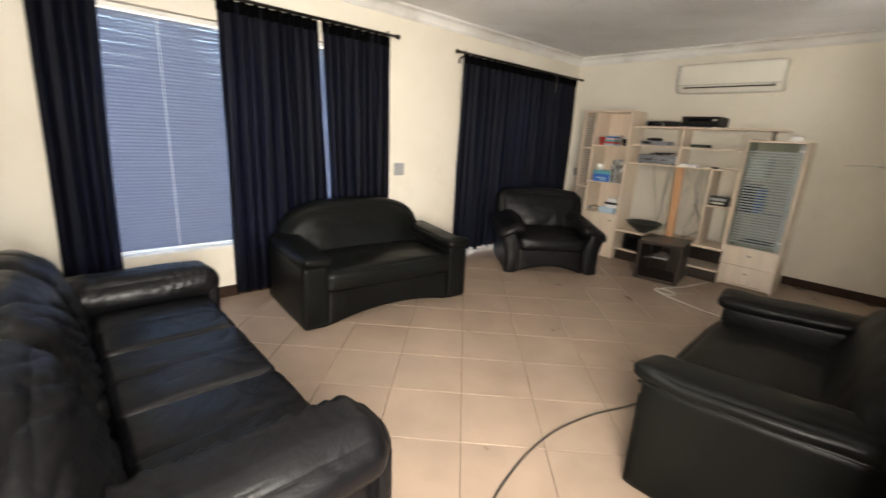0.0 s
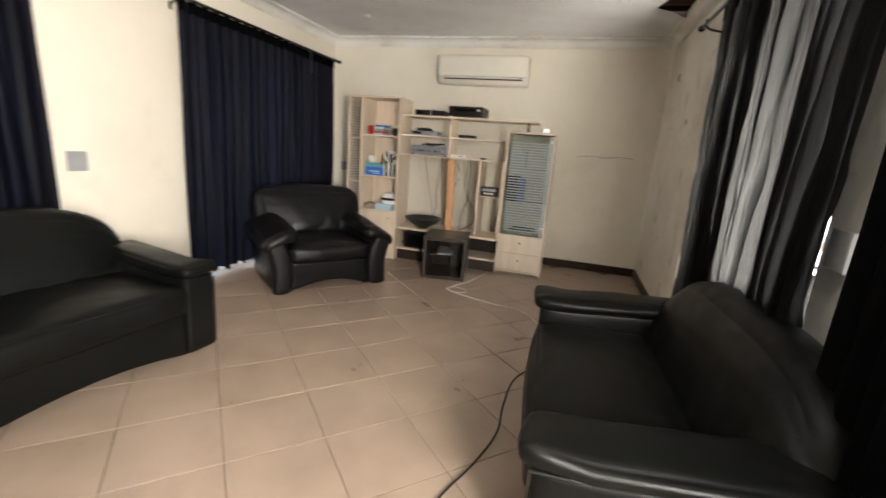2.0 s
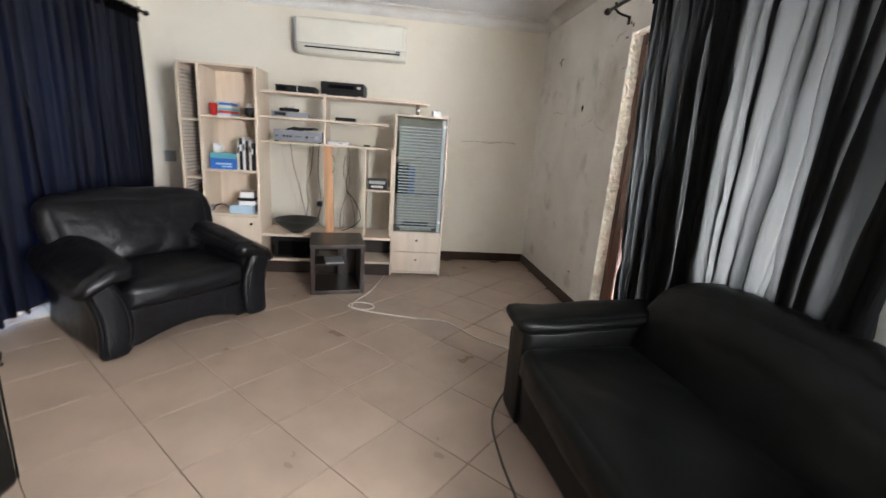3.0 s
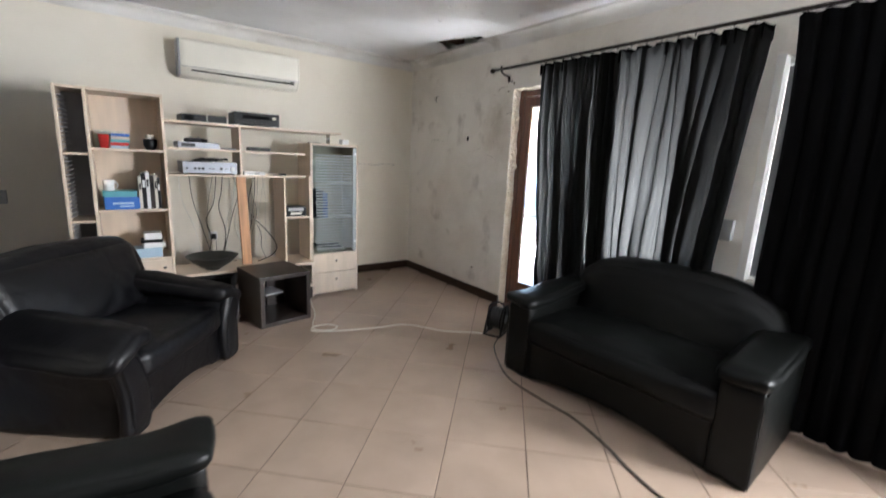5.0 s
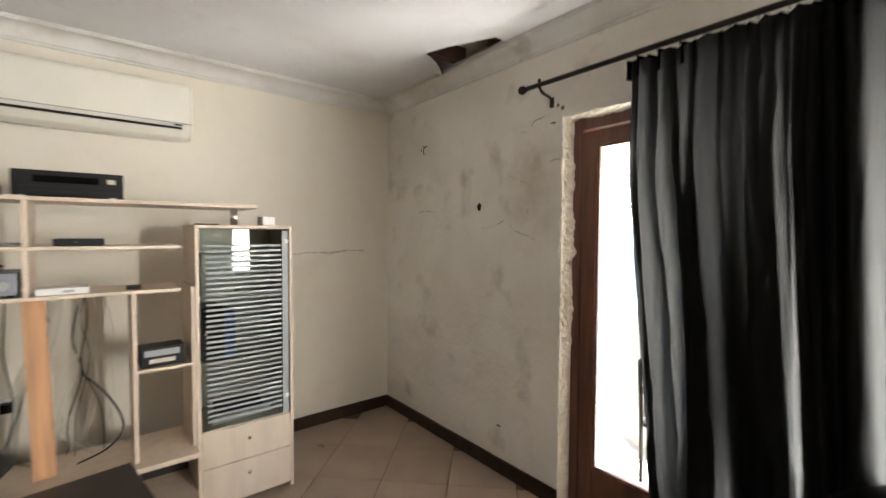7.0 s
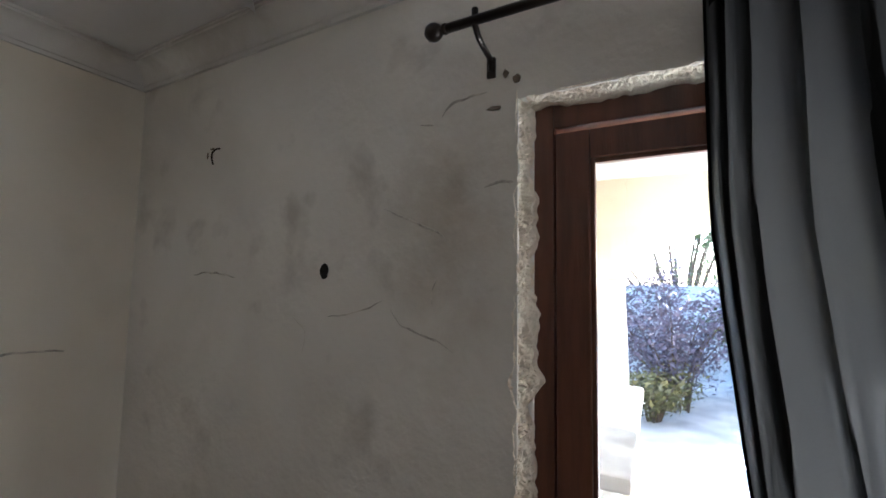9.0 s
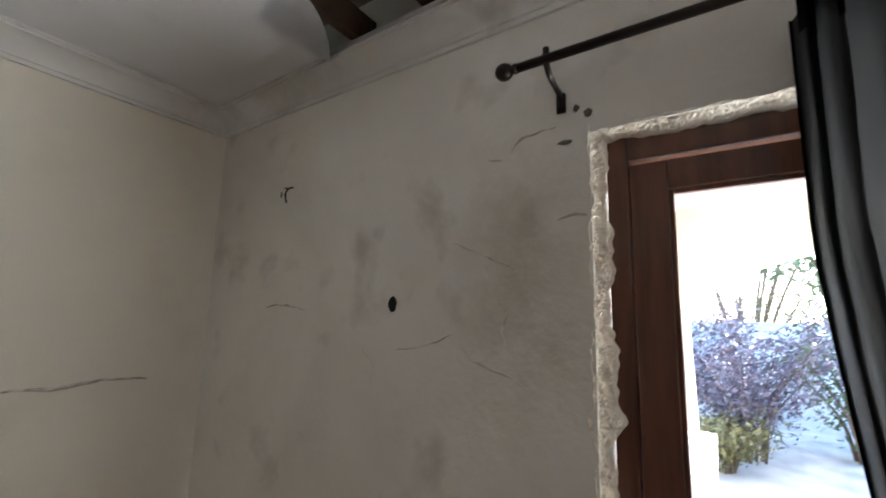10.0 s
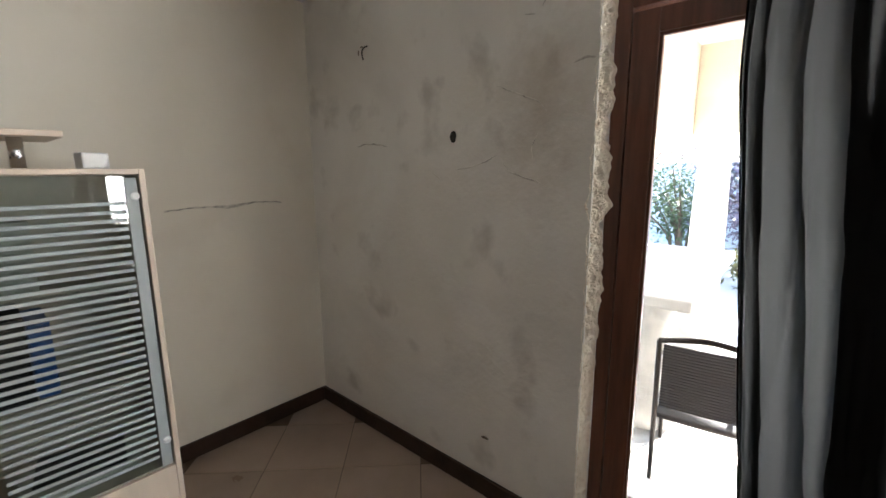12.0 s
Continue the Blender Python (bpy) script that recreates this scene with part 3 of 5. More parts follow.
ZR3 = 2.315
curtain_rod(0.33, 0.9, 4.76, ZR3, XR, evenly(3.56, 4.18, 7) + evenly(2.56, 3.52, 9) + evenly(1.2, 2.36, 10), "dark metal curtain rod with a ball finial")
curtain("curtain", 0.32, (3.5, 4.18), (3.39, 4.0), 0.1, ZR3 - 0.035, 15, SHEER, "thin black curtain glowing against the glass door", depth=0.05, lap=1.1, gather=0.11, seed=11, sag=0.02,
        squeeze=lambda t: min(1, 0.1 + t * 1.15), hem=((-1, 0.06), (0, 0.085)))
curtain("curtain", 0.315, (2.51, 3.52), (2.7, 3.41), 0.1, ZR3 - 0.035, 15, SHEER, "thin black curtain glowing against the glass door", depth=0.05, lap=1.1, gather=0.13, seed=12, sag=0.045,
        squeeze=lambda t: t ** 0.85, hem=((-1, 0.09),))
curtain("curtain", 0.31, (1.15, 2.4), (1.15, 2.3), 0.04, ZR3 - 0.035, 13, HEADER, "heavy black curtain covering the window", depth=0.05, seed=13,
        squeeze=lambda t: 0.6 + 0.4 * t ** 6)

# ---- glazed double door ----
DX = XR + 0.085
door = base("door_1", Matrix.Translation((DX, JAMB, 0)), "reddish-brown hardwood glazed double door with bare frame edge", "door", kind="structure")
L = JAMB - DOOR[0]
bm = bmesh.new()
for y0, y1, z0, z1 in ((-0.055, -0.002, 0, 2.14), (-L + 0.002, -L + 0.055, 0, 2.14), (-L + 0.055, -0.055, 2.075, 2.14)):
    add_box(bm, -0.02, 0.09, y0, y1, z0, z1, 0.005)
for y0, y1, z0, z1 in ((-0.075, -0.055, 0, 2.075), (-L + 0.055, -L + 0.075, 0, 2.075), (-L + 0.055, -0.055, 2.055, 2.075)):
    add_box(bm, 0.03, 0.088, y0, y1, z0, z1, 0.003)
part("door_frame", bm, DOORWOOD, door)
part("threshold", box(-0.05, 0.12, -L, 0, -0.015, 0.018, 0.004), DOORWOOD, door)
for a, b in ((-0.06, -L / 2 + 0.003), (-L / 2 - 0.003, -L + 0.06)):
    lo, hi = sorted((a, b))
    bm = bmesh.new()
    for y0, y1, z0, z1 in ((lo, lo + 0.085, 0.02, 2.06), (hi - 0.085, hi, 0.02, 2.06), (lo + 0.085, hi - 0.085, 1.985, 2.06), (lo + 0.085, hi - 0.085, 0.02, 0.27)):
        add_box(bm, -0.02, 0.014, y0, y1, z0, z1, 0.004)
    leaf = part("door_leaf", bm, DOORWOOD, door)
    bm = bmesh.new()
    for y0, y1, z0, z1 in ((lo + 0.085, lo + 0.097, 0.27, 1.985), (hi - 0.097, hi - 0.085, 0.27, 1.985), (lo + 0.097, hi - 0.097, 1.973, 1.985), (lo + 0.097, hi - 0.097, 0.27, 0.282)):
        add_box(bm, -0.014, 0.006, y0, y1, z0, z1, 0.003)
    part("glazing_bead", bm, DOORWOOD, leaf)
    g = part("pane", box(-0.003, 0.003, lo + 0.085, hi - 0.085, 0.27, 1.985), GLASS, leaf)
    g.visible_shadow = False

# broken plaster round the opening
def ragged_edge(vertical):
    """Torn plaster reveal: a crumbling slope from the wall's edge back to the frame, with lumps hanging over it."""
    bm = bmesh.new()
    n, m, rows = 420, 12, []
    key = 3.1 if vertical else 8.7
    length = 2.17 if vertical else JAMB - 2.82
    for i in range(n + 1):
        s = i / n * length
        wave = noise.noise(Vector((s * 4.1, key, 0)))
        bite = noise.noise(Vector((s * 13.0, key, 1.3)))
        crumb = noise.noise(Vector((s * 44.0, key, 5.3)))
        calm = min(1.0, max(0.12, (s - 0.3) / 0.9)) if vertical else 0.7
        lump = math.exp(-((s - 1.43) / 0.045) ** 2) + 0.7 * math.exp(-((s - 1.86) / 0.03) ** 2) if vertical else 0.0
        wall_edge = 0.004 + calm * (0.012 * bite + 0.009 * crumb) + 0.008 * lump
        over = 0.004 - 0.008 * (1 - calm) + calm * (0.02 * wave + 0.02 * bite + 0.012 * crumb) + 0.014 * lump
        row = []
        for j in range(m + 1):
            f = j / m
            depth = -0.003 + 0.069 * f
            slope = wall_edge * (1 - f) ** 1.5 - (0.021 + over) * f ** (0.8 + 0.5 * wave)
            rough = (0.012 * noise.noise(Vector((s * 34, f * 4, key))) + 0.009 * noise.noise(Vector((s * 150, f * 14, key)))) * calm * math.sin(math.pi * min(1.0, f * 1.1 + 0.05))
            row.append((XR + depth + rough * 0.8, slope + rough))
        row.append((XR + 0.075, row[-1][1] + 0.03))
        rows.append([bm.verts.new((x, DOOR[1] + o, s) if vertical else (x, JAMB - s, DOOR[3] + o * 0.8)) for x, o in row])
    for r0, r1 in zip(rows, rows[1:]):
        for j in range(m + 1):
            bm.faces.new((r0[j], r0[j + 1], r1[j + 1], r1[j]))
    bmesh.ops.recalc_face_normals(bm, faces=bm.faces[:])
    return bm


structure("trim", ragged_edge(True), PLASTER, "crumbling cream plaster along the door frame")
structure("trim", ragged_edge(False), PLASTER, "crumbling cream plaster above the door frame")

# ---- seating ----
def cloth_sofa(m, label, lift=0.0, over=0.0):
    """Two-seat sofa under a black leatherette cover: slab arms with overhanging pads, arched back, bowed apron."""
    s = base("sofa", m, label, "sofa", "leatherette sofas")
    W, D = 0.755, 0.86

    def arch(p):
        if p.z < 0.12:
            p.z += 0.075 * max(0.0, 1 - (p.x / 0.55) ** 2) * (1 - p.z / 0.12) if p.y < 0.3 else 0
        return p
    part("base", soft(-W + 0.17, W - 0.17, 0.012, D, 0.0, 0.3, 0.012, 0, 0.002, 14, arch), VINYL, s, smooth=True)
    part("seat_cushion", soft(-W + 0.165, W - 0.165, -0.01, 0.66, 0.255, 0.43, 0.05, 0.035, 0.004, 30, None, 3, None, 0.004), VINYL, s, smooth=True)

    def hump(p):
        t = max(0.0, min(1.0, (p.z - 0.35) / 0.4))
        p.z -= t * 0.2 * abs(p.x / 0.7) ** 4.6
        p.y += 0.12 * t
        return p
    part("backrest", soft(-W + 0.05, W - 0.05, 0.53, 0.78, 0.3, 0.81, 0.11, 0.03, 0.006, 40, hump, 7, None, 0.006), VINYL, s, smooth=True)
    for k in (-1, 1):
        def slope(p):
            if p.z > 0.25:
                p.z += 0.05 * max(0.0, p.y - 0.15) / 0.7
            return p
        x0, x1 = sorted((k * (W - 0.19), k * W))
        arm = part("arm", soft(x0, x1, 0.0, D - 0.02, 0.0, 0.47 + lift, 0.02, 0.004, 0.003, 12, slope), VINYL, s, smooth=True)
        x0, x1 = sorted((k * (W - 0.215), k * (W + 0.01 + over * 0.5)))
        def flap(p, k=k):
            p = slope(p)
            c = max(0.0, 1 - p.y / 0.16) * max(0.0, (k * p.x - W + 0.14) / 0.16)
            p.z += 0.018 * c
            p.y -= 0.015 * c
            return p
        part("arm_pad", soft(x0, x1, -0.014 - over, D - 0.12, 0.455 + lift, 0.53 + lift, 0.034, 0.014, 0.006, 14, flap, k), VINYL, arm, smooth=True)
        xe = k * (W + 0.006)
        part("piping", tube([(xe, -0.01, 0.468 + lift), (xe, 0.15, 0.468 + lift), (xe, 0.7, 0.507 + lift)], 0.006, 6), VINYL, arm)
        part("seam", tube([(k * (W - 0.002), 0.004, 0.02), (k * (W - 0.002), 0.002, 0.45)], 0.004, 5), VINYL, arm)
    for x in (-0.6, 0.6):
        for y in (0.08, D - 0.1):
            part("foot", box(x - 0.03, x + 0.03, y - 0.03, y + 0.03, -0.001, 0.02), BLACK, s)
    return s


cloth_sofa(pose(-2.535, 2.31, 0, 0, 0, 85.6), "black leatherette two-seat sofa standing before the curtained window", 0.015)
cloth_sofa(pose(-0.475, 2.78, 0, 0, 0, -87.2), "black leatherette two-seat sofa standing against the curtained door", 0.04, 0.01)


def leather_sofa(m, label):
    """Long padded sofa: loose wrinkled back cushions, ribbed seat, rolled arms with ruched fronts."""
    s = base("sofa", m, label, "sofa")
    W, D = 1.05, 1.0
    part("base", soft(-W + 0.03, W - 0.03, 0.06, D, 0.02, 0.3, 0.04, 0, 0.003, 14), LEATHER, s, smooth=True)
    n = 3
    w = (2 * W - 0.5) / n
    for i in range(n):
        x0 = -W + 0.25 + i * w
        def ribs(p, x0=x0):
            if p.z > 0.3:
                p.z -= 0.014 * math.exp(-((p.x - x0 - w / 2 + 0.02 * p.y) / 0.012) ** 2)
            return p
        part("seat_cushion", soft(x0 + 0.003, x0 + w - 0.003, 0.05, 0.62, 0.27, 0.43, 0.035, 0.012, 0.003, 44, ribs, i * 3, None, 0.005), LEATHER, s, smooth=True)

    def lean(p):
        t = (p.z - 0.35) / 0.55
        p.z -= 0.15 * max(0.0, t) * abs(p.x / W) ** 3
        p.y += 0.16 * t
        return p
    w = (2 * W - 0.06) / n
    for i in range(n):
        x0 = -W + 0.03 + i * w
        part("back_cushion", soft(x0 + 0.002, x0 + w - 0.002, 0.61, 0.83, 0.36, 0.86, 0.1, 0.025, 0.005, 64, lean, 20 + 4 * i, None, 0.02), LEATHER, s, smooth=True)
    part("back_shell", soft(-W + 0.02, W - 0.02, 0.7, 0.94, 0.05, 0.8, 0.11, 0.02, 0.006, 40, lean, 31, None, 0.01), LEATHER, s, smooth=True)
    for k in (-1, 1):
        x0, x1 = sorted((k * (W - 0.22), k * (W - 0.02)))
        arm = part("arm", soft(x0, x1, 0.03, 0.9, 0.02, 0.46, 0.05, 0.01, 0.004, 16, None, k), LEATHER, s, smooth=True)
        x0, x1 = sorted((k * (W - 0.27), k * (W + 0.03)))
        part("arm_roll", soft(x0, x1, -0.02, 0.8, 0.38, 0.585, 0.1, 0.015, 0.004, 48, None, 40 + k, (0.012, k)), LEATHER, arm, "ruched rolled armrest", smooth=True)
        part("arm_front", soft(x0 + 0.03, x1 - 0.03, -0.015, 0.06, 0.04, 0.5, 0.03, 0.012, 0.004, 12, None, 50), LEATHER, arm, smooth=True)
    for x in (-0.9, 0.9):
        for y in (0.12, D - 0.12):
            part("foot", box(x - 0.03, x + 0.03, y - 0.03, y + 0.03, -0.001, 0.03), BLACK, s)
    return s


leather_sofa(pose(-1.82, 1.01, 0, 0, 0, 180), "long black leather sofa with wrinkled back cushions along the wall")


def club_chair(m, label):
    """Wide leather armchair: flared arms ending in piped scroll panels, pleated back cushion, arched apron."""
    s = base("armchair", m, label, "armchair")
    W, D = 0.525, 0.86

    def arch(p):
        if p.z < 0.15 and p.y < 0.3:
            p.z += 0.07 * max(0.0, 1 - (p.x / 0.3) ** 2) * (1 - p.z / 0.15)
        return p
    part("base", soft(-W + 0.13, W - 0.13, 0.03, D, 0.02, 0.28, 0.03, 0.004, 0.003, 14, arch), LEATHER, s, smooth=True)
    part("seat_cushion", soft(-W + 0.15, W - 0.15, 0.0, 0.6, 0.25, 0.42, 0.06, 0.03, 0.005, 18, None, 2), LEATHER, s, smooth=True)

    def pleat(p):
        t = (p.z - 0.4) / 0.4
        p.y += 0.16 * t
        if p.y < 0.72:
            f = max(0.0, 1 - abs(t - 0.18) / 0.5)
            p.y += 0.014 * f * (1 - abs(math.sin(p.x * 22 + 2.5 * math.sin(p.z * 7 + p.x * 5)))) ** 1.6 + 0.03 * max(0, 0.2 - t)
        p.x *= 1 + 0.12 * max(0, t)
        return p
    part("back_cushion", soft(-W + 0.075, W - 0.075, 0.5, 0.7, 0.4, 0.83, 0.075, 0.045, 0.006, 34, pleat, 6), LEATHER, s, "pleated leather back cushion", smooth=True)

    def lean(p):
        p.y += 0.16 * (p.z - 0.4) / 0.4
        return p
    part("back_shell", soft(-W + 0.05, W - 0.05, 0.66, 0.84, 0.08, 0.81, 0.07, 0.01, 0.005, 16, lean, 8), LEATHER, s, smooth=True)
    for k in (-1, 1):
        def flare(p, k=k):
            t = max(0.0, (p.z - 0.2) / 0.35)
            p.x += k * (0.075 * t * t - 0.02 * math.sin(math.pi * min(1, p.z / 0.4)))
            p.z += 0.05 * max(0.0, p.y - 0.1) * t
            return p
        x0, x1 = sorted((k * (W - 0.17), k * (W - 0.01)))
        arm = part("arm", soft(x0, x1, 0.02, 0.84, 0.0, 0.5, 0.05, 0.01, 0.006, 18, flare, k), LEATHER, s, smooth=True)
        x0, x1 = sorted((k * (W - 0.24), k * (W + 0.05)))

        def droop(p, k=k):
            p.z -= 0.07 * max(0.0, k * p.x - W + 0.12) / 0.17 * 1.2
            p.z += 0.09 * max(0.0, p.y - 0.05)
            p.x += k * 0.02
            return p
        part("arm_pad", soft(x0, x1, -0.03, 0.74, 0.45, 0.56, 0.052, 0.02, 0.008, 22, droop, 60 + k), LEATHER, arm, smooth=True)
        x0, x1 = sorted((k * (W - 0.15), k * (W + 0.005)))
        part("arm_front", soft(x0, x1, -0.022, 0.05, 0.015, 0.48, 0.03, 0.012, 0.003, 14, flare, 70), LEATHER, arm, "scroll-shaped arm front with piping", smooth=True)
        loop = []
        for a in range(25):
            u = math.tau * a / 24
            q = Vector((k * (W - 0.0725) + 0.062 * math.copysign(abs(math.cos(u)) ** 0.5, math.cos(u)), -0.026, 0.245 + 0.21 * math.copysign(abs(math.sin(u)) ** 0.6, math.sin(u))))
            loop.append(flare(q))
        part("piping", tube(loop, 0.005, 6), LEATHER, arm)
    for x in (-0.36, 0.36):
        for y in (0.1, D - 0.14):
            part("foot", box(x - 0.025, x + 0.025, y - 0.025, y + 0.025, -0.001, 0.03), BLACK, s)
    return s


club_chair(pose(-2.385, 4.325, 0, 0, 0, 50.9), "black leather armchair with flared arms and a pleated back")

# ---- wall unit ----
def panel(name, x0, x1, y0, y1, z0, z1, parent, material=None, label=""):
    o = parent.location
    return part(name, box(x0 - o.x, x1 - o.x, y0 - o.y, y1 - o.y, z0 - o.z, z1 - o.z, 0.0025), material or MAPLE, parent, label)


YT0, YT1 = 5.6, 5.98
bookcase = base("bookcase", Matrix.Translation((-2.64, 5.79, 0)), "tall pale laminate bookcase with a narrow side rack, half full", "bookcase")
for x0, x1 in ((-2.965, -2.945), (-2.805, -2.785), (-2.345, -2.325)):
    panel("side_panel", x0, x1, YT0, YT1, 0, 1.845, bookcase)
panel("top_panel", -2.945, -2.345, YT0 + 0.005, YT1, 1.825, 1.843, bookcase)
panel("back_panel", -2.785, -2.345, YT1 - 0.012, YT1 - 0.002, 0.05, 1.825, bookcase)
for z in (1.425, 0.965, 0.57):
    panel("shelf", -2.785, -2.345, YT0 + 0.008, YT1 - 0.012, z - 0.018, z, bookcase)
for z in (1.385, 0.89, 0.4):
    panel("shelf", -2.945, -2.805, YT0 + 0.008, YT1 - 0.02, z - 0.018, z, bookcase)
panel("plinth", -2.945, -2.345, YT0 + 0.03, YT0 + 0.05, 0, 0.06, bookcase)
d = panel("cabinet_door", -2.783, -2.347, YT0 - 0.004, YT0 + 0.014, 0.065, 0.55, bookcase)
part("knob", moved(lathe([(0.006, 0), (0.006, 0.012), (0.012, 0.016), (0.012, 0.022), (0.008, 0.026)], 14), pose(-2.40 + 2.64, YT0 - 0.003 - 5.79, 0.49, 90, 0, 0)), CHROME, d)
for k in range(44):
    z = 0.46 + k * 0.0305
    for zz in (0.89, 1.385):
        if zz - 0.03 < z < zz + 0.012:
            break
    else:
        if z < 1.81:
            panel("rack_rib", -2.945, -2.915, YT0 + 0.02, YT1 - 0.05, z, z + 0.006, bookcase, GREYPL)
panel("rack_back", -2.945, -2.805, YT1 - 0.02, YT1 - 0.012, 0.05, 1.825, bookcase, GREYPL)

YG0, YG1 = 5.68, 6.03
shelving = base("tv_shelf_unit", Matrix.Translation((-1.75, 5.85, 0)), "pale laminate open television shelving with tangled cables", "shelf unit")
panel("top_shelf", -2.324, -0.83, YG0, YG1, 1.652, 1.67, shelving)
panel("shelf", -2.324, -1.2, YG0, YG1 - 0.03, 1.438, 1.455, shelving)
panel("shelf", -2.324, -1.2, YG0, YG1 - 0.03, 1.223, 1.24, shelving)
panel("divider", -1.775, -1.757, YG0 + 0.004, YG1 - 0.02, 1.24, 1.438, shelving)
panel("divider", -1.775, -1.757, YG0 + 0.004, YG1 - 0.02, 1.455, 1.652, shelving)
panel("divider", -1.405, -1.387, YG0 + 0.004, YG1, 0.4, 1.223, shelving)
panel("shelf", -1.387, -1.155, YG0 + 0.01, YG1, 0.832, 0.848, shelving)
panel("side_panel", -1.155, -1.137, YG0 + 0.03, YG1, 0.4, 1.24, shelving)
panel("deck", -2.324, -1.137, YG0 - 0.06, YG1, 0.375, 0.4, shelving)
panel("shelf", -2.324, -1.137, YG0 - 0.03, YG1, 0.13, 0.15, shelving)
panel("back_rail", -2.324, -1.137, YG1 - 0.02, YG1, 0.15, 0.375, shelving, WENGE)
panel("plinth", -2.324, -1.137, YG0 + 0.02, YG0 + 0.04, 0.0, 0.13, shelving, WENGE)
part("support_post", moved(box(-0.04, 0.04, -0.02, 0.02, 0.0, 0.823, 0.003), pose(0.02, -0.05, 0.4, 0, -1.6, 0)), PINE, shelving, "orange-brown raw pine prop")
part("steel_post", moved(tube([(0, 0, 0), (0, 0, 0.09)], 0.018, 16), pose(0.82, -0.07, 1.562, 0, 0, 0)), CHROME, shelving, smooth=True)

cabinet = base("display_cabinet", Matrix.Translation((-0.88, 5.9, 0)), "pale laminate cabinet with a striped glass door and two drawers", "cabinet")
YC0, YC1 = 5.72, 6.1
for x0, x1 in ((-1.133, -1.115), (-0.645, -0.627)):
    panel("side_panel", x0, x1, YC0, YC1, 0, 1.56, cabinet)
panel("top_panel", -1.115, -0.645, YC0, YC1, 1.542, 1.56, cabinet)
panel("back_panel", -1.115, -0.645, YC1 - 0.012, YC1, 0.03, 1.542, cabinet)
panel("shelf", -1.115, -0.645, YC0 + 0.012, YC1 - 0.012, 0.435, 0.452, cabinet)
for z in (0.8, 1.16):
    panel("shelf", -1.113, -0.647, YC0 + 0.05, YC1 - 0.012, z, z + 0.015, cabinet)
panel("floor_panel", -1.115, -0.645, YC0 + 0.01, YC1 - 0.012, 0.02, 0.038, cabinet)
for z0, z1, zk in ((0.045, 0.245, 0.172), (0.25, 0.445, 0.37)):
    d = panel("drawer", -1.113, -0.647, YC0 - 0.003, YC0 + 0.012, z0, z1, cabinet)
    part("knob", moved(lathe([(0.005, 0), (0.005, 0.012), (0.011, 0.016), (0.011, 0.022), (0.007, 0.026)], 14), pose(0.0, YC0 - 0.002 - 5.9, zk, 90, 0, 0)), CHROME, d)
gd = panel("glass_door", -1.11, -0.65, YC0 - 0.006, YC0 - 0.001, 0.455, 1.538, cabinet, SMOKED)
for k in range(34):
    z = 0.5 + k * 0.0285
    panel("frosted_stripe", -1.085, -0.695, YC0 - 0.0085, YC0 - 0.0065, z, z + 0.0125, cabinet, FROST)
panel("frosted_border", -0.69, -0.656, YC0 - 0.0085, YC0 - 0.0065, 0.46, 1.53, cabinet, FROST)
for z in (0.56, 1.47):
    part("hinge_cap", moved(lathe([(0.013, 0), (0.013, 0.006), (0.009, 0.009)], 16), pose(0.215, YC0 - 0.006 - 5.9, z, 90, 0, 0)), WHITE, cabinet)
part("door_knob", moved(lathe([(0.008, 0), (0.008, 0.012), (0.005, 0.014)], 12), pose(-0.21, YC0 - 0.006 - 5.9, 0.98, 90, 0, 0)), CHROME, cabinet)


def block(name, x0, x1, y0, y1, z0, z1, material, label, category, bevel=0.004, turn=0):
    ob = base(name, pose((x0 + x1) / 2, (y0 + y1) / 2, z0, 0, 0, turn), label, category)
    part("body", box(-(x1 - x0) / 2, (x1 - x0) / 2, -(y1 - y0) / 2, (y1 - y0) / 2, 0, z1 - z0, bevel), material, ob)
    return ob


def front(ob, name, x0, x1, z0, z1, y, material, label=""):
    return part(name, box(x0, x1, y - 0.003, y + 0.001, z0, z1, 0.001), material, ob, label)


def knob_on(ob, x, z, y, r, material, depth=0.014):
    return part("knob", moved(lathe([(r, 0), (r, depth * 0.8), (r * 0.85, depth)], 18), pose(x, y, z, 90, 0, 0)), material, ob)


# equipment on the shelves
v = block("dvd_player", -2.2, -1.86, 5.72, 5.98, 1.67, 1.73, BLACK, "flat black disc player with a draped cable on the top shelf", "disc player", turn=2)
front(v, "tray", -0.06, 0.08, 0.032, 0.05, -0.13, BLACK)
front(v, "display_window", -0.15, -0.08, 0.015, 0.045, -0.13, HEADER)
part("cable", tube(spline([(0.02, -0.135, 0.0), (0.015, -0.134, 0.035), (0.02, -0.125, 0.064), (0.04, 0.02, 0.066), (0.05, 0.13, 0.05)]), 0.004, 6), CABLEW, v)
v = block("video_recorder", -1.8, -1.42, 5.7, 5.99, 1.678, 1.785, BLACK, "black video recorder standing on small white feet", "video recorder", turn=-2)
front(v, "cassette_slot", -0.12, 0.1, 0.055, 0.085, -0.145, HEADER)
front(v, "display_window", -0.16, 0.14, 0.018, 0.04, -0.145, BLACK)
front(v, "sticker", 0.13, 0.16, 0.06, 0.08, -0.145, PAPER)
for x in (-0.16, 0.15):
    part("foot", box(x - 0.012, x + 0.012, -0.14, -0.11, -0.008, 0.0), WHITE, v)
v = block("satellite_decoder", -2.24, -1.93, 5.72, 5.95, 1.455, 1.505, SILVER, "silver satellite decoder with a game pad lying on it", "decoder", turn=3)
front(v, "display_window", -0.13, -0.03, 0.012, 0.04, -0.115, BLACK)
v = base("game_pad", pose(-2.1, 5.82, 1.506, 0, 0, 10), "black game controller lying on the decoder", "game controller")
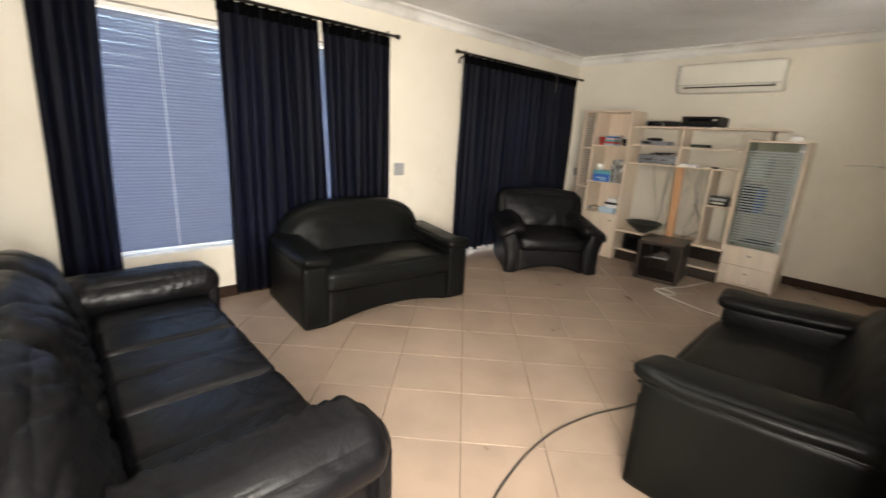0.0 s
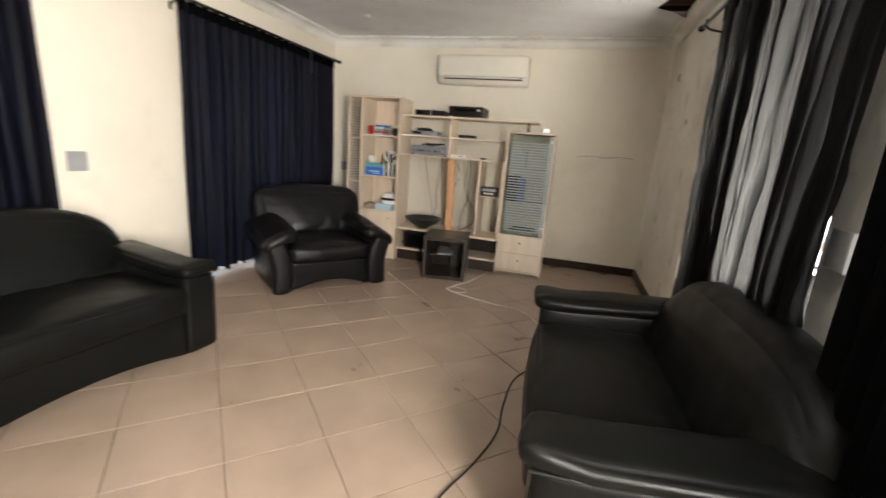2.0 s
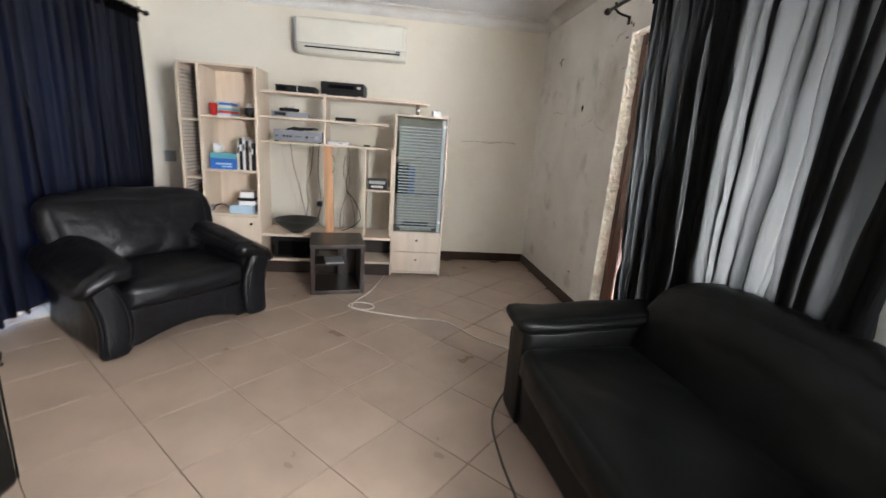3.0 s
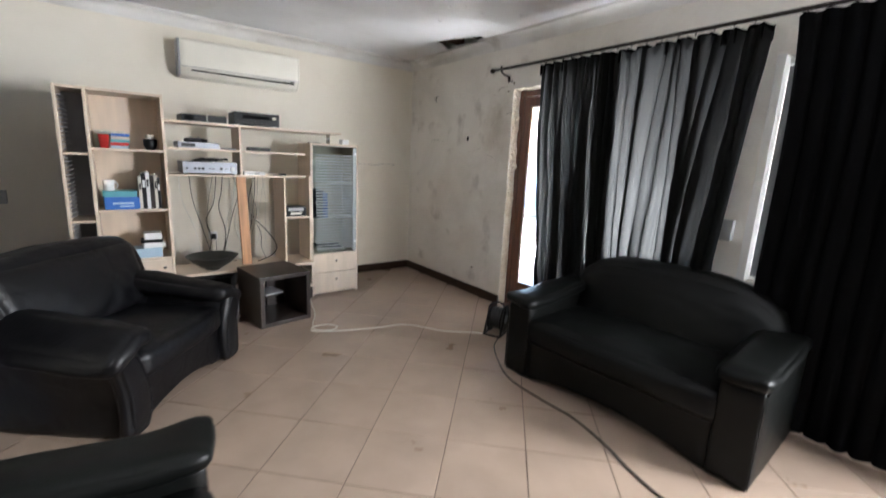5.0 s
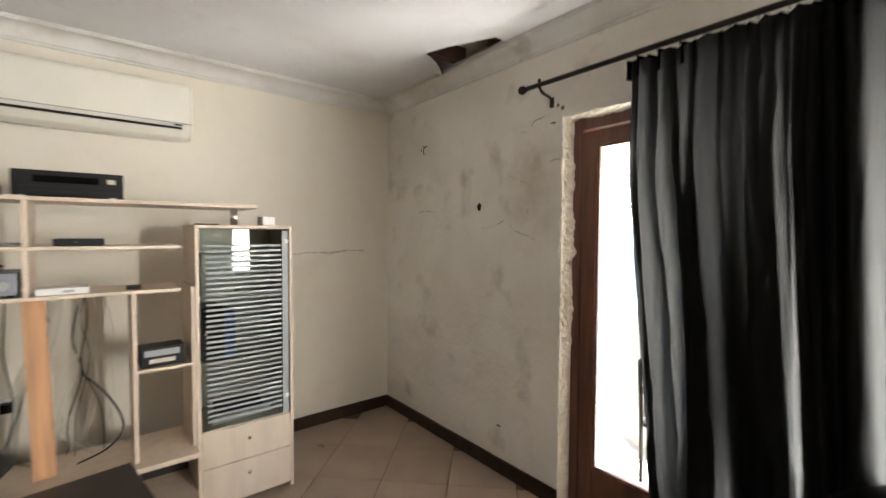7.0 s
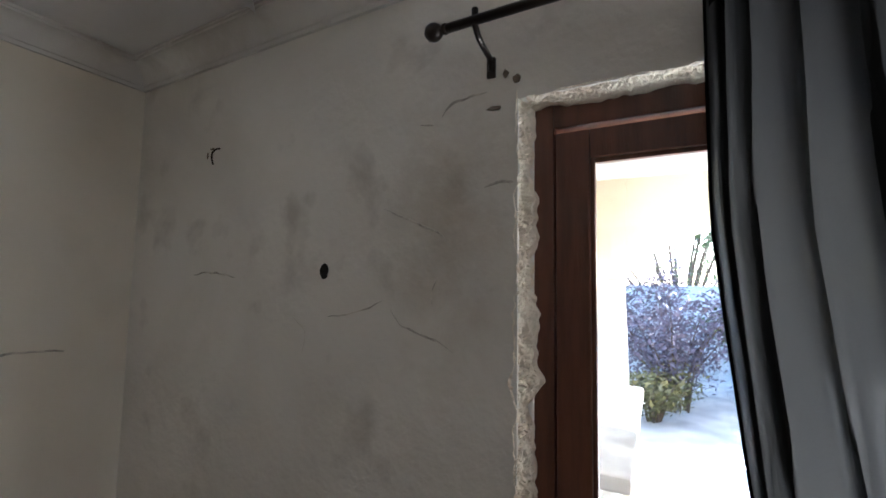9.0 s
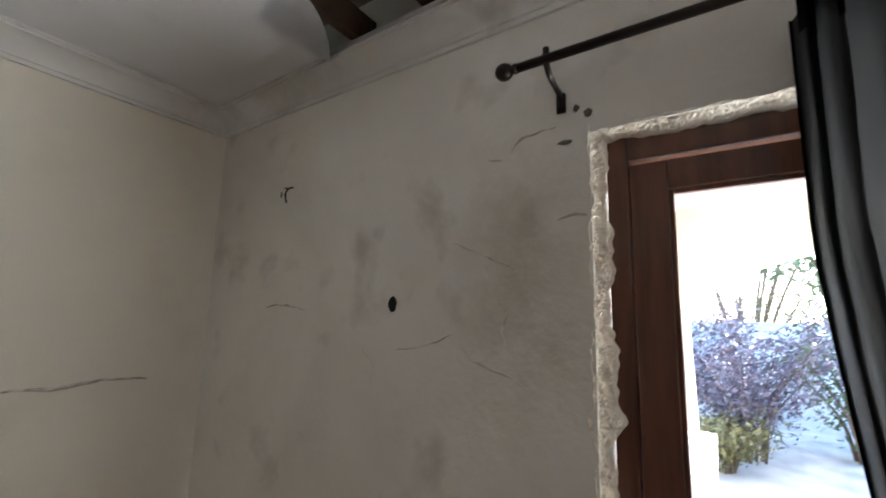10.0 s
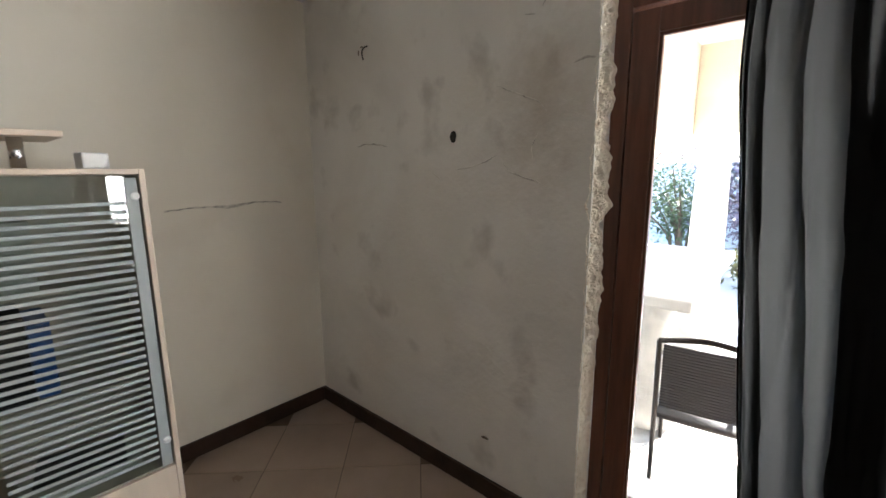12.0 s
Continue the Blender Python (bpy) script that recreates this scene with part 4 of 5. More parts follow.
part("body", soft(-0.075, 0.075, -0.03, 0.035, 0.0, 0.032, 0.016, 0.004, 0, 10), BLACK, v, smooth=True)
for k in (-1, 1):
    part("grip", soft(k * 0.065 - 0.022, k * 0.065 + 0.022, -0.075, 0.0, 0.0, 0.03, 0.015, 0, 0, 8), BLACK, v, smooth=True)
    part("thumb_stick", moved(lathe([(0.006, 0), (0.006, 0.008), (0.01, 0.01), (0.009, 0.014)], 12), pose(k * 0.03, -0.01, 0.031)), GREYPL, v)
v = block("remote_control", -1.88, -1.83, 5.75, 5.9, 1.455, 1.47, GREYPL, "small grey remote control lying on the shelf", "remote control", turn=70)
front(v, "key_pad", -0.018, 0.018, 0.008, 0.0145, -0.074, BLACK)
v = block("network_box", -1.68, -1.5, 5.73, 5.87, 1.455, 1.488, BLACK, "small black receiver box with a green light", "receiver")
front(v, "status_light", -0.015, -0.008, 0.015, 0.02, -0.07, mat("green_indicator", (0.05, 0.5, 0.2), 0.4))
v = block("amplifier", -2.22, -1.8, 5.7, 5.97, 1.25, 1.345, SILVER, "silver-grey stereo amplifier with control knobs on the shelf", "amplifier", turn=2)
for x, r in ((-0.18, 0.008), (-0.12, 0.01), (-0.09, 0.01), (-0.06, 0.01), (0.08, 0.011), (0.17, 0.02)):
    knob_on(v, x, 0.04, -0.135, r, BLACK if r < 0.015 else GREYPL)
front(v, "marking", -0.02, 0.03, 0.036, 0.041, -0.135, BLACK)
front(v, "marking", 0.11, 0.14, 0.038, 0.042, -0.135, BLACK)
for x in (-0.19, 0.19):
    part("foot", box(x - 0.015, x + 0.015, -0.12, -0.09, -0.01, 0.0), BLACK, v)
v = base("cable_tangle", pose(-2.05, 5.82, 1.346), "black coiled cable heap lying on the amplifier", "cable")
for k in range(4):
    part("cable_loop", tube(spline([(0.11 * math.cos(a + k) * (0.7 + 0.1 * k) + 0.03 * k, 0.06 * math.sin(a * 1.0 + k), 0.006 + 0.006 * k + 0.006 * math.sin(3 * a)) for a in [math.tau * i / 10 for i in range(11)]], 3), 0.005, 6), CABLEB, v)
v = block("router", -1.74, -1.56, 5.71, 5.83, 1.24, 1.27, WHITE, "small white network router on the shelf", "router")
front(v, "marking", 0.0, 0.04, 0.01, 0.02, -0.06, GREYPL)
block("small_adapter", -1.42, -1.36, 5.75, 5.8, 1.24, 1.258, BLACK, "small black plug adapter lying on the shelf", "adapter")
v = block("cassette_box", -1.375, -1.185, 5.72, 5.85, 0.848, 0.945, BLACK, "black car radio box with a pale label", "radio", turn=3)
front(v, "label_plate", -0.06, 0.05, 0.02, 0.04, -0.065, PAPER)
front(v, "display_window", -0.08, 0.07, 0.055, 0.085, -0.065, GREYPL)
block("white_box", -0.79, -0.715, 5.76, 5.83, 1.56, 1.612, WHITE, "small white square box on the cabinet top", "box", 0.006, 8)
block("flat_case", -1.11, -1.01, 5.78, 5.86, 1.56, 1.567, BLACK, "thin black case lying on the cabinet top", "case", 0.002, 12)

# inside the cabinet
block("file_stack", -1.06, -0.74, 5.8, 6.02, 0.452, 0.49, PAPER, "stack of papers and magazines in the cabinet", "papers", 0.003, 6)
block("black_folder", -1.02, -0.76, 5.82, 6.02, 0.49, 0.505, BLACK, "black folder lying on papers", "folder", 0.003, -9)
block("dark_case", -1.1, -0.98, 5.8, 6.05, 0.815, 1.1, BLACK, "dark upright case behind the glass door", "case", 0.006)
block("blue_binder", -0.975, -0.92, 5.82, 6.05, 0.815, 1.07, BLUE, "blue upright binder behind the glass door", "binder", 0.004)
block("paper_sheet_pile", -1.09, -0.93, 5.8, 6.05, 1.175, 1.4, PAPER, "pale box file behind the glass door", "box file", 0.003)

v = block("bass_speaker", -2.24, -1.86, 5.7, 5.98, 0.15, 0.34, BLACK, "low black bass speaker on the bottom shelf", "speaker", 0.006)
front(v, "cloth_grille", -0.15, 0.15, 0.025, 0.165, -0.14, HEADER, "black cloth grille")
bowl = base("wooden_bowl", pose(-2.03, 5.74, 0.4), "wide dark carved wooden bowl resting on the deck", "bowl")
prof = [(0.002, 0.0), (0.06, 0.0), (0.065, 0.01), (0.1, 0.03), (0.16, 0.07), (0.205, 0.118), (0.212, 0.125), (0.205, 0.127), (0.195, 0.12), (0.15, 0.08), (0.09, 0.045), (0.03, 0.03), (0.002, 0.029)]
part("body", lathe(prof, 40), BOWL, bowl, smooth=True)

# books and boxes in the tall case
v = base("red_cup", pose(-2.71, 5.68, 1.425), "red plastic cup on the upper shelf", "cup")
part("body", lathe([(0.026, 0), (0.034, 0.1), (0.035, 0.1), (0.031, 0.1), (0.024, 0.006), (0.002, 0.005)], 24), RED, v, smooth=True)
for i, (mm, h) in enumerate(((PALEBLUE, 0.02), (RED, 0.024), (TEAL, 0.022), (PAPER, 0.028), (BLUE, 0.018))):
    block("book", -2.67, -2.56 + 0.004 * (i % 3), 5.68, 5.85, 1.425 + 0.0225 * i, 1.425 + 0.0225 * i + 0.0215, mm, "small book lying in a stack on the upper shelf", "book", 0.002, 2 * i - 4)
v = block("cassette_tray", -2.77, -2.575, 5.87, 5.955, 1.425, 1.56, PAPER, "pale framed photo-sized box leaning at the back", "box", 0.003)
v = base("black_pot", pose(-2.42, 5.74, 1.425), "small black pot with a pale lid", "pot")
part("body", lathe([(0.03, 0), (0.045, 0.03), (0.048, 0.08), (0.04, 0.085), (0.002, 0.085)], 20), BLACK, v, smooth=True)
part("lid", lathe([(0.03, 0.086), (0.032, 0.115), (0.002, 0.118)], 20), PAPER, v, "pale lid")
v = block("blue_box", -2.75, -2.53, 5.64, 5.82, 0.965, 1.06, BLUE, "blue cardboard box with pale printing", "box", 0.003, 3)
front(v, "printing", -0.06, 0.07, 0.04, 0.055, -0.09, PALEBLUE)
front(v, "printing", -0.02, 0.07, 0.02, 0.03, -0.09, PALEBLUE)
block("teal_box", -2.75, -2.535, 5.65, 5.83, 1.06, 1.105, TEAL, "teal box lying on the blue box", "box", 0.003, -2)
v = base("white_mug", pose(-2.71, 5.72, 1.105), "white mug on the teal box", "mug")
part("body", lathe([(0.033, 0), (0.036, 0.08), (0.033, 0.08), (0.03, 0.006), (0.002, 0.006)], 24), WHITE, v, smooth=True)
part("handle", tube([(0.034 + 0.022 * math.sin(a), 0, 0.042 - 0.025 * math.cos(a)) for a in [math.pi * k / 8 for k in range(9)]], 0.005, 6), WHITE, v)
for i, (mm, w, h) in enumerate(((PAPER, 0.02, 0.25), (BLACK, 0.028, 0.28), (WHITE, 0.022, 0.29), (WENGE, 0.03, 0.26), (PAPER, 0.018, 0.27), (BLACK, 0.02, 0.24))):
    x = -2.525 + sum((0.02, 0.028, 0.022, 0.03, 0.018, 0.02)[:i]) + 0.001 * i
    v = block("book", x, x + w, 5.66, 5.84, 0.965, 0.965 + h, mm, "upright book in a row on the middle shelf", "book", 0.002)
    front(v, "spine_label", -w * 0.3, w * 0.3, h * 0.6, h * 0.8, -0.09, WHITE if mm is BLACK else BLACK)
block("pale_blue_box", -2.6, -2.4, 5.64, 5.8, 0.57, 0.645, PALEBLUE, "pale blue carton on the lower shelf", "box", 0.003, -3)
block("white_carton", -2.53, -2.38, 5.66, 5.8, 0.645, 0.685, WHITE, "white carton stacked on the pale blue carton", "box", 0.003, 4)
block("black_case", -2.54, -2.39, 5.66, 5.8, 0.685, 0.712, BLACK, "flat black case stacked on cartons", "case", 0.003, -4)
block("white_carton", -2.52, -2.4, 5.67, 5.79, 0.712, 0.765, WHITE, "small white carton on top of a stack", "box", 0.003, 2)
v = base("headphones", pose(-2.7, 5.7, 0.57), "black headphones lying on the lower shelf", "headphones")
part("band", tube([(0.07 * math.cos(a), 0.02, 0.012 + 0.055 * math.sin(a)) for a in [math.pi * k / 10 for k in range(11)]], 0.006, 6), BLACK, v)
for k in (-1, 1):
    part("ear_cup", moved(lathe([(0.03, 0), (0.034, 0.012), (0.02, 0.024)], 16), pose(k * 0.07, 0.02, 0.03, 0, k * 90, 0)), GREYPL, v)

# cables hanging behind the shelves
def cable(name, pts, r, material, label, steps=8):
    ob = part(name, tube(spline(pts, steps), r, 6), material, None, label, smooth=True)
    return tagged(ob, "", "cable")


rng = random.Random(4)
for k in range(17):
    x0 = rng.uniform(-1.98, -1.5)
    pts = [(x0, YG1 - 0.02, 1.222)]
    x, z = x0, 1.2
    while z > 0.5:
        z -= rng.uniform(0.14, 0.24)
        x += rng.uniform(-0.07, 0.07)
        pts.append((x, YG1 + rng.uniform(0.0, 0.1), max(z, 0.42)))
    pts.append((x + rng.uniform(-0.1, 0.1), YG1 - rng.uniform(0.02, 0.12), 0.406))
    white = rng.random() < 0.65
    cable("hanging_cable", pts, rng.choice((0.002, 0.003, 0.0038)), CABLEW if white else CABLEB, "thin %s cable hanging down behind the shelf" % ("white" if white else "black"))
cable("hanging_cable", [(-2.14, YG1 - 0.02, 1.222), (-2.12, YG1 + 0.02, 1.0), (-2.06, YG1 + 0.03, 0.75), (-2.0, YG1, 0.5), (-1.97, YG1 - 0.03, 0.406)], 0.003, CABLEB, "thin black cable hanging down behind the shelf")
cable("hanging_cable", [(-2.22, YG1 - 0.02, 1.222), (-2.2, YG1 + 0.03, 0.98), (-2.11, YG1 + 0.03, 0.7), (-2.08, YG1 - 0.04, 0.406)], 0.003, CABLEW, "thin white cable hanging down behind the shelf")
cable("looped_cable", [(-1.62, 5.85, 0.406), (-1.5, 5.8, 0.47), (-1.44, 5.85, 0.55), (-1.5, 5.95, 0.68), (-1.6, 6.0, 0.8)], 0.005, CABLEB, "black power cable looped on the deck")
v = block("wall_socket", -1.96, -1.88, YB - 0.022, YB, 0.55, 0.63, WHITE, "white wall socket with black plugs", "socket", 0.004)
part("plug", box(-0.025, 0.025, -0.06, -0.01, 0.01, 0.06, 0.006), BLACK, v)

# ---- side table ----
ang = math.degrees(math.atan2(0.07, 0.435))
table = base("side_table", pose(-1.79, 5.09, 0, 0, 0, ang), "dark brown cube side table with open front", "side table")
W, D, Z = 0.445, 0.48, 0.44
part("tabletop", box(-0.004, W + 0.004, -0.004, D, Z - 0.035, Z, 0.004), WENGE, table)
part("bottom_panel", box(0.035, W - 0.035, 0.002, D - 0.004, 0.0, 0.035, 0.003), WENGE, table)
part("side_panel", box(0, 0.035, 0, D - 0.002, 0, Z - 0.035, 0.003), WENGE, table)
part("side_panel", box(W - 0.035, W, 0, D - 0.002, 0, Z - 0.035, 0.003), WENGE, table)
part("back_panel", box(0.24, W - 0.035, D - 0.04, D - 0.006, 0.035, Z - 0.035, 0.003), WENGE, table)
part("inner_shelf", box(0.035, 0.24, 0.2, D - 0.01, 0.2, 0.215, 0.003), WENGE, table)
block("magazine", -1.72, -1.56, 5.3, 5.5, 0.222, 0.234, GREYPL, "magazine lying inside the side table", "magazine", 0.002, 14)

# ---- cable drum and loose cables ----
drum = base("cable_reel", pose(-0.1, 4.05, 0, 0, 0, 25), "black extension cable reel with a carry handle on the floor", "cable reel")
for y in (-0.06, 0.05):
    part("side_disc", moved(lathe([(0.115, 0), (0.12, 0.003), (0.12, 0.01), (0.112, 0.013), (0.05, 0.013), (0.045, 0.02), (0.002, 0.02)], 32), pose(0, y, 0.135, 90, 0, 0)), BLACK, drum, smooth=False)
part("wound_cable", moved(lathe([(0.05, -0.05), (0.092, -0.048), (0.097, -0.03), (0.094, -0.015), (0.098, 0.0), (0.094, 0.015), (0.097, 0.03), (0.092, 0.048), (0.05, 0.05)], 28), pose(0, 0, 0.135, 90, 0, 0)), CABLEB, drum, "wound dark cable")
part("stand", tube(spline([(-0.11, -0.075, 0.008), (-0.05, -0.075, 0.14), (-0.02, -0.07, 0.24), (0.0, 0.0, 0.275), (-0.02, 0.065, 0.24), (-0.05, 0.07, 0.14), (-0.11, 0.07, 0.008)]), 0.009, 8), BLACK, drum, smooth=True)
part("stand", tube([(-0.12, -0.075, 0.009), (0.12, -0.075, 0.009), (0.12, 0.07, 0.009), (-0.12, 0.07, 0.009), (-0.12, -0.075, 0.009)], 0.009, 8), BLACK, drum)
part("socket_face", moved(lathe([(0.04, 0), (0.04, 0.006), (0.002, 0.007)], 24), pose(0, -0.074, 0.135, 90, 0, 0)), GREYPL, drum)
cable("floor_cable", [(-0.22, 4.06, 0.006), (-0.3, 4.14, 0.006), (-0.5, 4.3, 0.006), (-0.7, 4.58, 0.006), (-0.95, 4.64, 0.006), (-1.2, 4.72, 0.006), (-1.36, 4.78, 0.006), (-1.45, 4.86, 0.006), (-1.4, 4.93, 0.008), (-1.28, 4.9, 0.01), (-1.25, 4.8, 0.016),
                      (-1.33, 4.76, 0.018), (-1.42, 4.82, 0.016), (-1.4, 4.98, 0.006), (-1.3, 5.2, 0.006), (-1.22, 5.5, 0.006), (-1.18, 5.66, 0.006)], 0.005, CABLEW, "pale extension cable snaking across the tiles")
cable("floor_cable", [(-0.16, 3.95, 0.006), (-0.32, 3.84, 0.006), (-0.46, 3.66, 0.006), (-0.6, 3.4, 0.006), (-0.625, 3.1, 0.006), (-0.62, 2.85, 0.006), (-0.68, 2.6, 0.006), (-0.77, 2.35, 0.006), (-0.82, 2.05, 0.006),
                      (-0.79, 1.72, 0.006), (-0.68, 1.4, 0.006), (-0.4, 1.1, 0.006), (0.1, 0.95, 0.006), (0.38, 0.93, 0.006)], 0.005, CABLEB, "dark extension cable lying on the tiles")

# ---- fixtures ----
ac = base("air_conditioner", pose(-1.595, YB, 2.09), "aged white split air conditioner on the wall", "air conditioner")

def ac_shape(p):
    if p.y < -0.1:
        p.y += 0.06 * max(0.0, (0.09 - p.z) / 0.09)
    return p
part("body", soft(-0.53, 0.53, -0.2, -0.001, 0.0, 0.325, 0.03, 0.006, 0, 16, ac_shape), ACWHITE, ac, smooth=True)
# the slot's shaded inside is painted as a near-black bar
part("air_slot", box(-0.44, 0.48, -0.196, -0.15, 0.052, 0.064), HOLLOW_SHADE, ac)
part("louvre", moved(box(-0.46, 0.48, -0.005, 0.005, -0.028, 0.018, 0.002), pose(0, -0.183, 0.034, 35, 0, 0)), ACWHITE, ac)
part("front_seam", box(-0.53, 0.53, -0.208, -0.2, 0.083, 0.087), GREYPL, ac)
part("indicator", box(0.44, 0.48, -0.21, -0.2, 0.07, 0.078, 0.001), BLACK, ac)
for k in (-1, 1):
    part("end_cap", soft(k * 0.53 - 0.014, k * 0.53 + 0.014, -0.192, -0.002, 0.008, 0.317, 0.012, 0, 0, 8, ac_shape), GREYPL if k < 0 else ACWHITE, ac, smooth=True)


def switch_plate(m, w, h, depth, label, material=None):
    s = base("light_switch", m, label, "light switch")
    part("plate", box(-w / 2, w / 2, -depth, 0, -h / 2, h / 2, 0.005), material or GREYPL, s)
    part("rocker", box(-w * 0.22, w * 0.22, -depth - 0.006, -depth + 0.001, -h * 0.2, h * 0.2, 0.003), GREYPL, s)
    return s


switch_plate(pose(XL, 3.115, 1.06, 0, 0, 90), 0.12, 0.13, 0.02, "grey light switch plate on the cream wall")
switch_plate(pose(-3.43, YB, 1.0, 0, 0, 0), 0.1, 0.11, 0.03, "grey light switch plate beside the curtain")
box3 = base("wall_box", pose(XR, 2.62, 1.1, 0, 0, -90), "grey wall-mounted box with a white cover between curtains", "junction box")
part("body", box(-0.055, 0.055, -0.04, 0, -0.06, 0.065, 0.006), GREYPL, box3)
part("cover", box(-0.058, 0.058, -0.055, -0.038, -0.063, 0.068, 0.006), mat("dull_white_plastic", (0.3, 0.3, 0.3), 0.5, noise_scale=9, vary=0.05), box3)
lampc = base("ceiling_light", pose(-2.72, 5.53, H, 180, 0, 0), "small round white ceiling downlight, unlit", "ceiling light")
part("ring", lathe([(0.05, 0.0), (0.05, 0.006), (0.035, 0.012), (0.034, 0.004), (0.002, 0.004)], 24), WHITE, lampc)
part("bulb", lathe([(0.03, 0.003), (0.026, 0.009), (0.002, 0.011)], 20), CHROME, lampc)

# ---- damage ----
def patch(x, y0, z0, pts, material, name, label):
    """Small irregular flat mark standing off a wall by a few millimetres."""
    bm = bmesh.new()
    ring = [bm.verts.new((x, y0 + a, z0 + b)) for a, b in pts]
    bm.faces.new(ring)
    r = bmesh.ops.extrude_face_region(bm, geom=bm.faces[:])
    bmesh.ops.translate(bm, vec=(-0.003, 0, 0), verts=[g for g in r["geom"] if isinstance(g, bmesh.types.BMVert)])
    bmesh.ops.recalc_face_normals(bm, faces=bm.faces[:])
    return structure(name, bm, material, label)


def blob(rx, rz, n=14, seed=0, k=0.35):
    return [((1 + k * noise.noise(Vector((math.cos(a) * 1.5 + seed, math.sin(a) * 1.5, seed)))) * rx * math.cos(a), (1 + k * noise.noise(Vector((math.cos(a) * 2, math.sin(a) * 2 + seed, 3)))) * rz * math.sin(a)) for a in [math.tau * i / n for i in range(n)]]


# raised dark patch paints the hole's shaded inside onto the wall
patch(XR - 0.001, 5.244, 1.697, blob(0.017, 0.026, 16, 2), HOLLOW_SHADE, "painted_wall_hole", "small hole in the plaster, its dark inside painted on")
for y, z, ry, rz, s in ((4.66, 2.13, 0.02, 0.006, 5), (4.6, 2.2, 0.012, 0.012, 7), (4.63, 2.22, 0.008, 0.01, 9), (5.9, 2.16, 0.004, 0.014, 11), (5.87, 2.185, 0.014, 0.004, 12), (5.05, 0.3, 0.02, 0.006, 18)):
    patch(XR - 0.001, y, z, blob(ry, rz, 10, s, 0.7), STAINMAT, "plaster_chip", "dark chipped plaster mark")
def plaster_crack(points, wide):
    """A thin uneven split in the plaster along (y, z) points, with one lip lifted."""
    bm, prev = bmesh.new(), None
    line = spline([(0, y, z) for y, z in points], 10)
    for i, p in enumerate(line):
        f = math.sin(math.pi * (i + 0.5) / len(line)) ** 0.6
        w = wide * f * (0.6 + 0.9 * abs(noise.noise(p * 40)))
        z = p.z + 0.006 * noise.noise(p * 30)
        cur = [bm.verts.new((XR - 0.0005, p.y, z + w)), bm.verts.new((XR - 0.001 - 0.5 * w, p.y, z + 0.2 * w)), bm.verts.new((XR - 0.0005, p.y, z - w))]
        if prev:
            for k in (0, 1):
                bm.faces.new((prev[k], prev[k + 1], cur[k + 1], cur[k]))
        prev = cur
    bmesh.ops.recalc_face_normals(bm, faces=bm.faces[:])
    return structure("plaster_crack", bm, CRACKMAT, "fine brownish crack with lifted paint")


for line, wide in ((((5.018, 1.884), (4.929, 1.848), (4.829, 1.805), (4.787, 1.765)), 0.0035), (((4.82, 1.688), (4.846, 1.634), (4.837, 1.589)), 0.006),
                   (((4.991, 1.596), (4.934, 1.537), (4.829, 1.508), (4.772, 1.478)), 0.0035), (((4.69, 1.919), (4.652, 1.93), (4.608, 1.928)), 0.006),
                   (((5.945, 1.678), (5.831, 1.69), (5.688, 1.673)), 0.005), (((4.82, 2.134), (4.785, 2.17), (4.685, 2.18)), 0.006), (((4.894, 2.126), (4.847, 2.117)), 0.003),
                   (((5.376, 1.54), (5.321, 1.498), (5.33, 1.433)), 0.003), (((5.226, 1.549), (5.093, 1.575), (5.012, 1.612)), 0.003)):
    plaster_crack(line, wide)
hook = part("wall_hook", tube(spline([(XR - 0.001, 5.862, 2.12), (XR - 0.006, 5.866, 2.145), (XR - 0.012, 5.855, 2.165), (XR - 0.01, 5.835, 2.178), (XR - 0.004, 5.82, 2.18)]), 0.0035, 6), IRON, None, "small bent rusty nail hook in the plaster")
tagged(hook, "", "hook")
bm = bmesh.new()
prev = None
for i in range(41):
    x = -0.4 + 0.62 * i / 40
    z = 1.36 + 0.012 * noise.noise(Vector((x * 6, 0, 0))) + 0.006 * noise.noise(Vector((x * 25, 2, 0))) + 0.015 * i / 40
    th = 0.004 + 0.006 * max(0, 1 - abs(i - 22) / 8)
    cur = [bm.verts.new((x, YB - 0.001, z + th)), bm.verts.new((x, YB - 0.006, z)), bm.verts.new((x, YB - 0.001, z - th))]
    if prev:
        for a, b in ((0, 1), (1, 2)):
            bm.faces.new((prev[a], prev[b], cur[b], cur[a]))
    prev = cur
structure("wall_crack", bm, CRACKMAT, "horizontal crack with lifted paint")

# sagging plasterboard flap at the broken ceiling
bm = bmesh.new()
rows = []
for i in range(13):
    u = i / 12
    x = HX0 - 0.03 + (HX1 - HX0 + 0.03) * u
    edge = 5.33 + 0.19 * u ** 1.7
    rows.append([bm.verts.new((x, HY1 + 0.05 + (edge - HY1 - 0.05) * j / 8, H - 0.004 - 0.04 * (j / 8) ** 2 * (0.35 + 0.65 * u))) for j in range(9)])
for r0, r1 in zip(rows, rows[1:]):
    for j in range(8):
        bm.faces.new((r0[j], r0[j + 1], r1[j + 1], r1[j]))
bmesh.ops.solidify(bm, geom=bm.faces[:], thickness=0.008)
structure("ceiling_flap", bm, CEIL, "sagging ceiling board with a curled edge")

